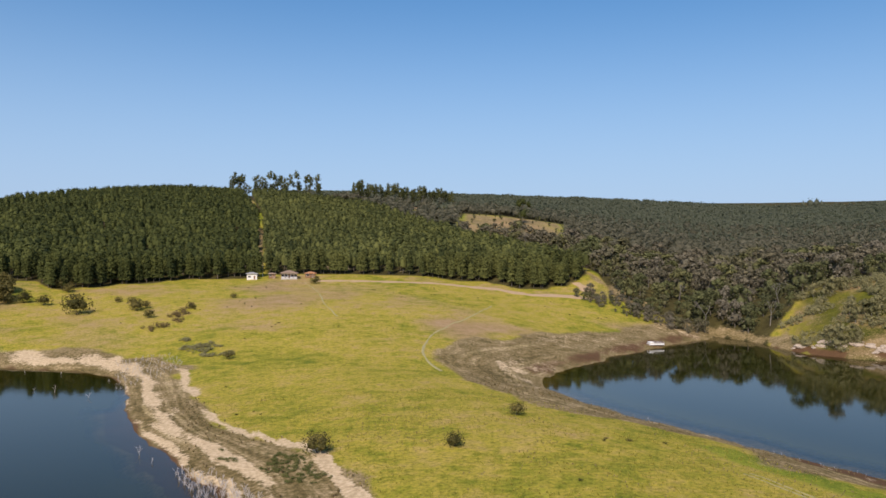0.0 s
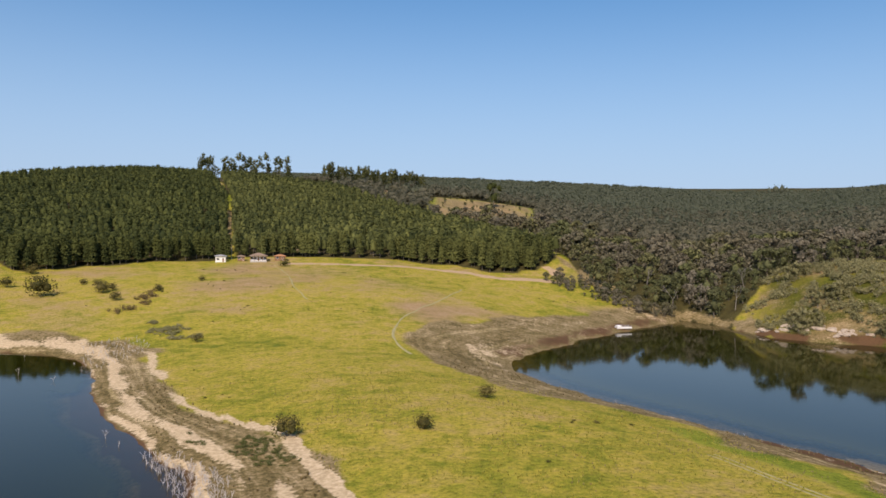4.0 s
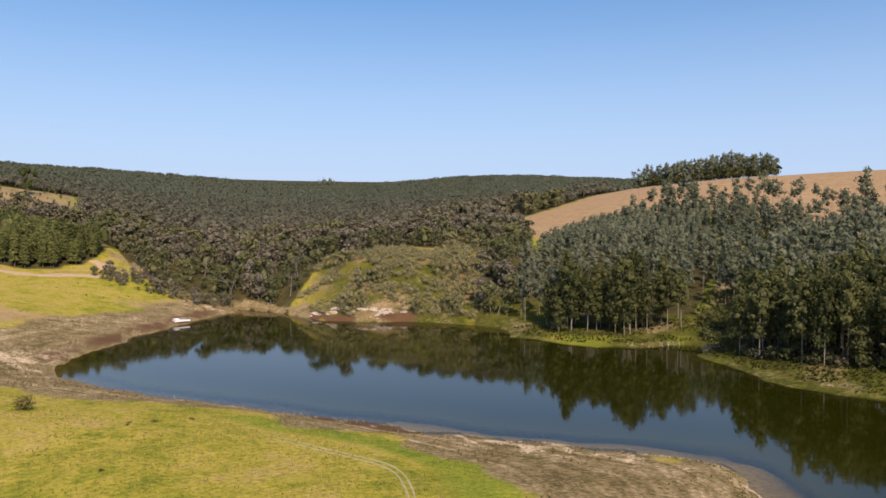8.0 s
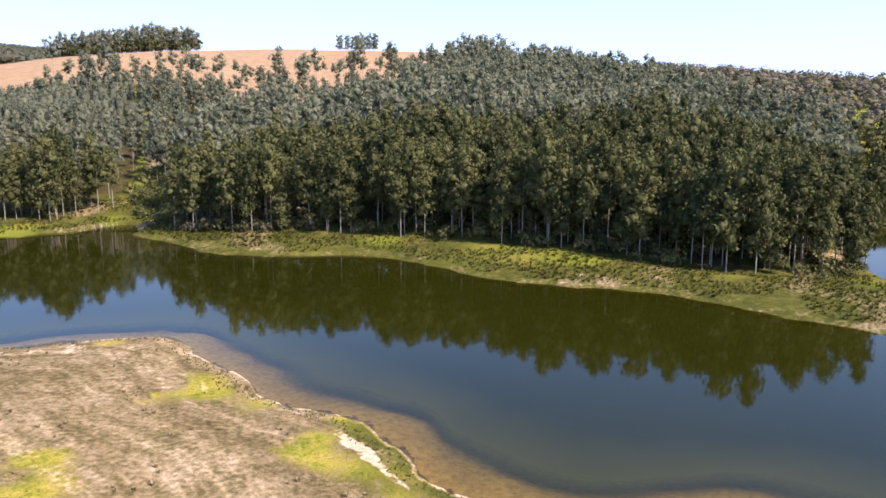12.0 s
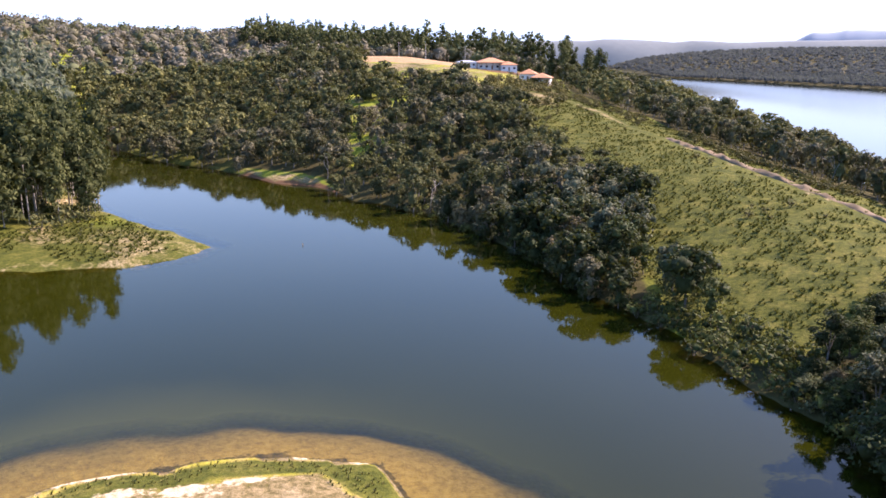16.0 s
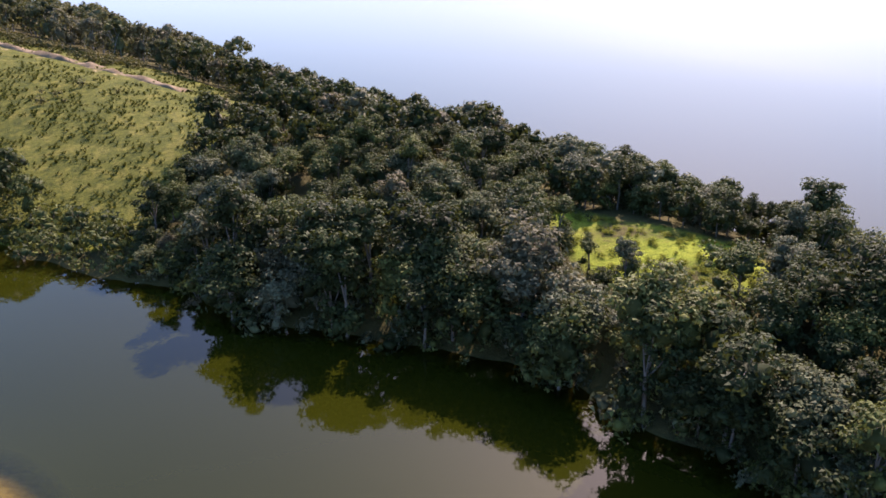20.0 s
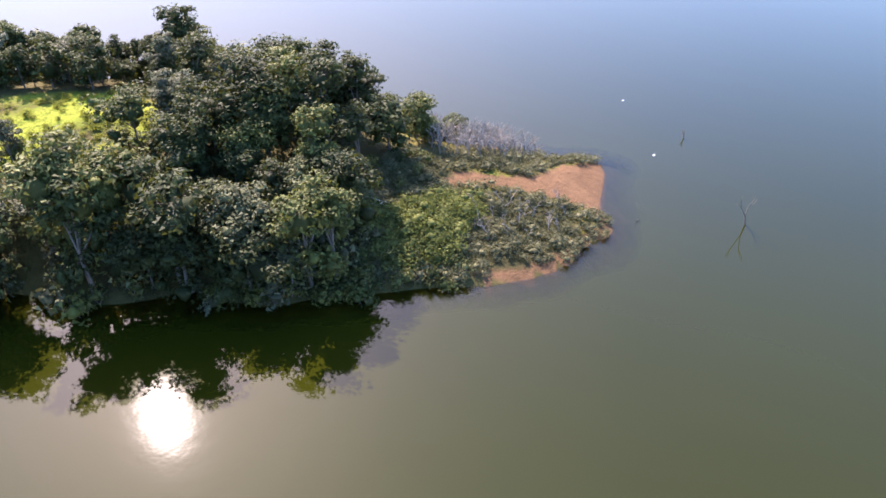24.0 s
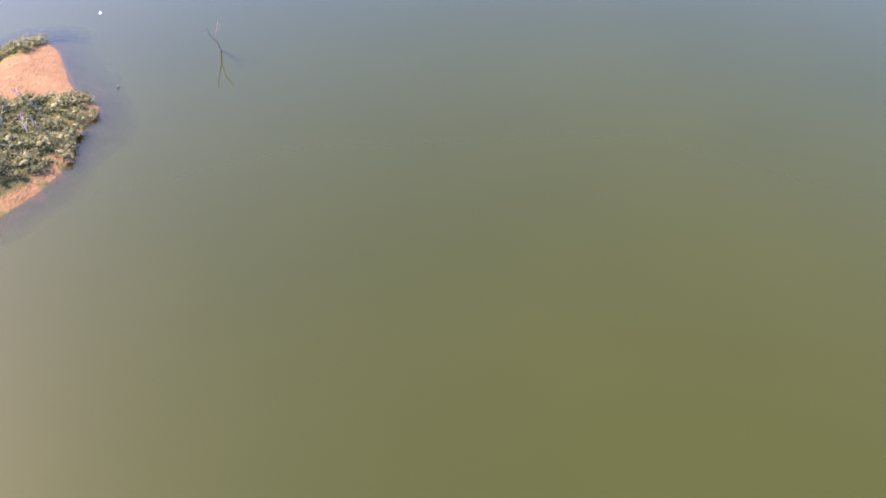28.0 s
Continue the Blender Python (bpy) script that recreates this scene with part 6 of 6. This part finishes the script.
def field_bush(seed, lobes=7):
    return shrub(seed, height=3.5, spread=2.5, leaf_count=150, leaf=0.19, lobes=lobes - 2)


for k, (spot, s) in enumerate((((-20.5, 130), 1.0), ((2.2, 128.5), 0.72), ((15, 155.5), 0.7))):
    single("field_bush", field_bush(100 + k), spot, s, (BARK, SCRUB), "round olive-brown bush alone in the pasture", "bush", "bushes in the pasture", turn=k)
for k, (spot, s) in enumerate((((-146.4, 313.5), 2.5), ((-123.9, 316.6), 1.5), ((-113.3, 301.4), 1.0), ((-121.5, 321), 0.9), ((-140, 338), 0.8), ((-102, 318), 0.8), ((-178, 366), 1.7), ((-172, 360), 1.3), ((-168, 330), 1.3), ((-178, 333), 1.5), ((-183, 330), 1.2),
                               ((-92, 345), 0.7), ((-131, 330), 0.9), ((-63, 232), 0.7), ((-66, 405), 1.1))):
    single("field_bush", field_bush(110 + k, 6), spot, s, (BARK, SCRUB), "dark green bush on the grassy slope", "bush", "bushes on the slope", turn=k * 1.3)
for k, (az, r) in enumerate(((-143.6, 118), (-144.6, 112), (-145.4, 115), (-146.4, 108), (-144.2, 122), (-141.5, 126))):
    single("slope_tree", broadleaf(150 + k, height=6.5, spread=2.8, lobes=7, leaf_count=80, leaf=0.28), bearing(az, r).xy, (1.15, 1.35, 1.0, 0.9, 0.8, 0.8)[k], (BARK, BROAD), "dark leafy tree at the foot of the grassy slope", "tree", "trees below the slope", turn=k)
x, y = scatter([(-109, 326), (-101, 324), (-97, 296), (-106, 270), (-118, 262), (-104, 290)], 2.6, 151, lambda x, y: wave(x, y, 5, 152) > -0.1, 0.9)
grove("gully_shrubs", shrubs, x, y, 153, (BARK, DRY_SCRUB), "brownish shrubs along a shallow gully in the pasture", "shrubs", (0.4, 1.25))
x, y = scatter(CREST_CUT, 17, 154, lambda x, y: wave(x, y, 40, 155) > -0.2, 0.9)
grove("crest_shrubs", woods, x, y, 156, (BARK, VALLEY_LEAF), "scattered small trees on the open hilltop", "trees", (0.25, 0.7))
x, y = scatter(GLADE, 15, 157, None, 0.9)
grove("glade_shrubs", woods, x, y, 158, (BARK, VALLEY_LEAF), "small trees dotted over the dry glade", "trees", (0.2, 0.55))
araucaria = broadleaf(130, height=17, spread=6, lobes=9, leaf_count=50, leaf=0.5)
single("araucaria_tree", araucaria, bearing(-5.8, 735).xy, 1.35, (BARK, PINE), "dark round-crowned tree standing in a dry glade", "tree")
single("conifer_tree", conifer(131, height=15, base=0.1, tiers=9, reach=4.2, leaf_count=26), bearing(17.9, 905).xy, 0.9, (BARK, PINE), "broad dark conifer alone on the hilltop", "tree")
for k, az in enumerate((-24.7, -25.1, -25.5, -25.8)):
    single("hilltop_tree", far_crown(140 + k, 22, 7), bearing(az, 1490 + 5 * k).xy, (0.8, 1.0, 0.95, 0.75)[k], (BARK, DISTANT_HAZED_LEAF), "tall tree breaking the far skyline", "tree", "trees on the far skyline")


def bare_tree(seed, high, spread, depth=3, thick=0.12, forks=3):
    """Leafless branching wood, as one shape."""
    rng = np.random.default_rng(seed)
    s = Shape()

    def grow(p, d, ln, r, level):
        q = p + d * ln
        s.limb(p, q, r, r * 0.65, 5 if level == depth else 3)
        if level:
            for _ in range(forks):
                e = d + rand_dirs(rng, 1)[0] * spread
                e[2] = abs(e[2]) * 0.9 + 0.1
                grow(q, e / np.linalg.norm(e), ln * rng.uniform(0.5, 0.75), r * 0.6, level - 1)

    d0 = np.array([rng.uniform(-.2, .2), rng.uniform(-.2, .2), 1.0])
    grow(np.array([0, 0, -0.4]), d0 / np.linalg.norm(d0), high * 0.42, thick, depth)
    return s.done()


def bare(name, seed, spot, high, spread, depth, thick, label, category, group="", mat=None, z=None, tilt=0.0, forks=3):
    v, t = bare_tree(seed, high, spread, depth, thick, forks)
    x, y = spot
    if z is None:
        z = float(land_height(np.array([x]), np.array([y]))[0][0])
    ob = new(name, mesh_from(name, v, t, [mat or DEADWOOD]))
    ob.matrix_basis = pose(x, y, z, tilt, tilt * 0.4, seed * 40)
    return tagged(ob, label, category, group)


bare("dead_tree", 1, bearing(-58.4, 385).xy, 11, 0.9, 4, 0.32, "bleached white dead tree with spreading branches", "dead tree", forks=4)
bare("drowned_tree", 2, (-60, -27), 4.2, 0.55, 3, 0.09, "thin bleached drowned tree leaning out of the water", "dead tree", "snags in the lake", mat=BARK, z=-0.3, tilt=14, forks=2)
bare("drowned_tree", 3, (-71.4, -41.2), 2.6, 0.3, 1, 0.09, "bare drowned trunk standing in the water", "dead tree", "snags in the lake", mat=BARK, z=-0.3, forks=2)
bare("stump", 4, (-53, -33.8), 1.1, 0.6, 1, 0.16, "dark stump just breaking the water", "stump", "snags in the lake", mat=BARK, z=-0.15, forks=2)
bare("stump", 5, (136.7, -67.1), 1.6, 0.7, 1, 0.12, "dark forked stump out in the channel", "stump", "snags in the lake", mat=BARK, z=-0.2, forks=2)
for k, (spot, hg) in enumerate((((-98, 198), 3.0), ((-86, 191), 2.4), ((-104, 200), 1.6), ((-53, 138), 2.6), ((-49, 133), 1.8), ((-110, 226), 1.7), ((-122, 229), 1.5))):
    bare("drowned_shrub", 10 + k, spot, hg, 0.8, 2, 0.05, "bleached drowned shrub standing in the shallows", "dead shrub", "drowned shrubs", z=-0.2)
bare("dead_limb", 20, (-35.3, -46.6), 3.2, 0.9, 2, 0.07, "pale fallen limb reaching out from the trees", "branch", tilt=60, forks=2)
bare("bare_shrub", 21, (-40.5, -42), 2.4, 0.8, 3, 0.04, "leafless brown shrub on the red spur", "dead shrub", mat=BARK)


def thicket(name, seed, x, y, label, size=(0.6, 1.3), mat=None, high=1.6):
    kinds = [((bare_tree(s + seed, high, 0.7, 2 if high < 2 else 3, 0.045 if high < 2 else 0.075)),) for s in range(4)]
    grove(name, kinds, x, y, seed, (mat or DEADWOOD,), label, "dead shrubs", size)


x, y = scatter([(-92, 196), (-84, 192), (-78, 205), (-74, 225), (-84, 246), (-100, 240), (-93, 226)], 1.9, 60)
thicket("dead_thicket", 61, x, y, "grey thicket of dead shrubs at the head of the bay")
x, y = scatter([(-44, 128), (-36, 114), (-30, 104), (-22, 98), (-26, 112), (-36, 124)], 1.0, 62, None, 0.8)
thicket("dead_reeds", 63, x, y, "pale dead stalks along the sandy bank", (0.7, 1.4))
x, y = scatter([(41, 186), (58, 149), (72, 126), (69, 124), (55, 147), (38, 184)], 2.6, 64, lambda x, y: wave(x, y, 8, 65) > 0.0)
thicket("dead_reeds", 65, x, y, "dry stalks at the inlet's edge", (0.3, 0.7))
x, y = scatter([(-38, -40.5), (-44, -42), (-49, -38.8), (-46, -35.8), (-39.5, -37.5)], 1.25, 70, lambda x, y: wave(x, y, 4, 71) > -0.25)
thicket("bare_scrub", 72, x, y, "grey-brown leafless bushes among the scrub of the spur", (0.8, 1.4), TWIG, 1.9)
x, y = scatter([(-44, -51), (-50, -63), (-57, -60), (-59, -52), (-55, -47.5), (-50, -47)], 0.95, 66, lambda x, y: shore(x, y) > -1.5)
thicket("bare_scrub", 67, x, y, "leafless brown scrub at the end of the ridge", (0.5, 1.35), TWIG, 2.8)
x, y = scatter([(190, 168), (205, 170), (204, 160), (188, 156)], 1.8, 68, lambda x, y: shore(x, y) > -1.5)
thicket("dead_thicket", 69, x, y, "grey dead shrubs in the small cove", (0.8, 1.5))

x, y = scatter(POINT_SHORE + [(60, 120), (30, 60), (30, -20)], 0.7, 161, lambda x, y: (shore(x, y) > 0.3) & (shore(x, y) < 3.2 + 1.5 * wave(x, y, 6, 162)) & (y < 125), 0.8)
grove("shore_sedge", tufts, x, y, 163, (SEDGE,), "dark olive sedge tufts along the drained shore of the point", "sedge", (0.25, 0.6))

# leafless trees among the valley woodland
x, y = scatter(VALLEY, 21, 103, lambda x, y: clear_of(GLADE, HILLOCK, PINE_EAST, BROWN_FIELD, EUC_NORTH)(x, y) & (np.hypot(x, y) < 600) & (wave(x, y, 60, 104) > -0.3))
grove("leafless_trees", [(bare_tree(s + 105, 11, 0.7, 3, 0.16),) for s in range(3)], x, y, 105, (TWIG,), "grey leafless trees scattered through the valley woodland", "bare trees", (0.7, 1.25))
x, y = scatter(REGION_SOUTH, 23, 106, lambda x, y: ridge_keep(x, y) & (np.hypot(x, y) > 110) & (np.hypot(x, y) < 420))
grove("leafless_trees", [(bare_tree(s + 115, 9, 0.7, 3, 0.13),) for s in range(3)], x, y, 107, (TWIG,), "grey leafless trees among the southern woodland", "bare trees", (0.5, 1.0))

# green weeds on the sandy bank
x, y = scatter([(-38, 138), (-24, 130), (-16, 117), (-20, 112), (-30, 126), (-40, 133)], 1.1, 70, lambda x, y: wave(x, y, 5, 77) > -0.2)
grove("bank_weeds", fine_shrubs, x, y, 71, (BARK, WEED), "low dark green weeds on the sandy bank", "weeds", (0.25, 0.55))
x, y = scatter([(-92, 258), (-70, 236), (-62, 236), (-70, 250), (-86, 266)], 1.5, 72, lambda x, y: wave(x, y, 5, 78) > -0.1, 0.9)
grove("bank_weeds", fine_shrubs, x, y, 73, (BARK, SHRUB_LEAF), "grey-green scrub between the pasture and the bay", "scrub", (0.3, 1.2))
x, y = scatter(GREEN[3:] + zone((-12, 400), (10, 420), (26, 410)), 7.0, 74, lambda x, y: (wave(x, y, 13, 75) > 0.5) & (y > 100), 1.2)
grove("pasture_weeds", fine_shrubs, x, y, 76, (BARK, SCRUB), "small weed clumps dotted over the pasture", "weeds", (0.2, 0.5))


# ---- floating dock, floats, rocks ----
def work_raft(m):
    ob = thing("pontoon_raft", m, "small white pontoon raft drawn up on the mud", "raft")
    for k in (-1, 1):
        bm = bmesh.new()
        bmesh.ops.create_cone(bm, segments=12, radius1=0.38, radius2=0.38, depth=6.2, cap_ends=True, matrix=pose(0, k * 0.95, 0.35, 0, 90, 0))
        part("float", bm, WHITE_PAINT, ob)
    for k in range(14):
        bm = bmesh.new()
        box(bm, -3.0 + k * 0.43, -1.35, 0.72, -2.6 + k * 0.43, 1.35, 0.78)
        part("plank", bm, DEADWOOD, ob)
    bm = bmesh.new()
    box(bm, -2.9, -1.0, 0.79, -1.2, 1.0, 1.3, 0.08)
    part("cabin", bm, WHITE_PAINT, ob)
    for k in (-1.3, 1.3):
        bm = bmesh.new()
        box(bm, -1.2, k - 0.03, 1.25, 3.0, k + 0.03, 1.32)
        part("rail", bm, SHEET, ob)
        for q in (0.2, 1.6, 2.95):
            bm = bmesh.new()
            box(bm, q - 0.03, k - 0.03, 0.79, q + 0.03, k + 0.03, 1.25)
            part("rail_post", bm, SHEET, ob)


work_raft(pose(83.5, 306.5, float(land_height(np.array([83.5]), np.array([306.5]))[0][0]), 0, 0, 12))


def float_buoy(x, y):
    ob = thing("buoy", pose(x, y, 0), "small white float on the lake", "buoy", "white floats")
    bm = bmesh.new()
    bmesh.ops.create_uvsphere(bm, u_segments=12, v_segments=8, radius=0.12, matrix=Matrix.Diagonal((1.4, 1, 0.6, 1)))
    part("float", bm, WHITE_PAINT, ob)
    bm = bmesh.new()
    bmesh.ops.create_cone(bm, segments=6, radius1=0.03, radius2=0.02, depth=0.2, cap_ends=True, matrix=Matrix.Translation((0, 0, 0.16)))
    part("stem", bm, CONCRETE, ob)


for spot in ((-65.3, -40.8), (-74.8, -52.2)):
    float_buoy(*spot)


def boulder(seed):
    bm = bmesh.new()
    bmesh.ops.create_icosphere(bm, subdivisions=2, radius=1)
    for v in bm.verts:
        n = noise.noise(v.co * 1.3 + Vector((seed * 7, 0, 0)))
        v.co *= 1 + 0.45 * n
        v.co.z *= 0.55
    me = bpy.data.meshes.new("rock")
    bm.to_mesh(me)
    bm.free()
    me.materials.append(ROCK)
    return me


rocks = [boulder(s) for s in range(4)]
rng = np.random.default_rng(80)
for k in range(46):
    f = rng.uniform()
    a, b = Vector((133, 296)), Vector((160, 270))
    p = a.lerp(b, f) + Vector((rng.uniform(1, 8), rng.uniform(1, 8)))
    ob = new("rock", rocks[k % 4])
    s = rng.uniform(0.35, 1.5)
    ob.matrix_basis = Matrix.LocRotScale((p.x, p.y, float(land_height(np.array([p.x]), np.array([p.y]))[0][0])), Euler((0, 0, rng.uniform(0, 6))), (s * 1.5, s, s))
    tagged(ob, "pale weathered rock on the eroded bank", "rock", "rocks on the bank")
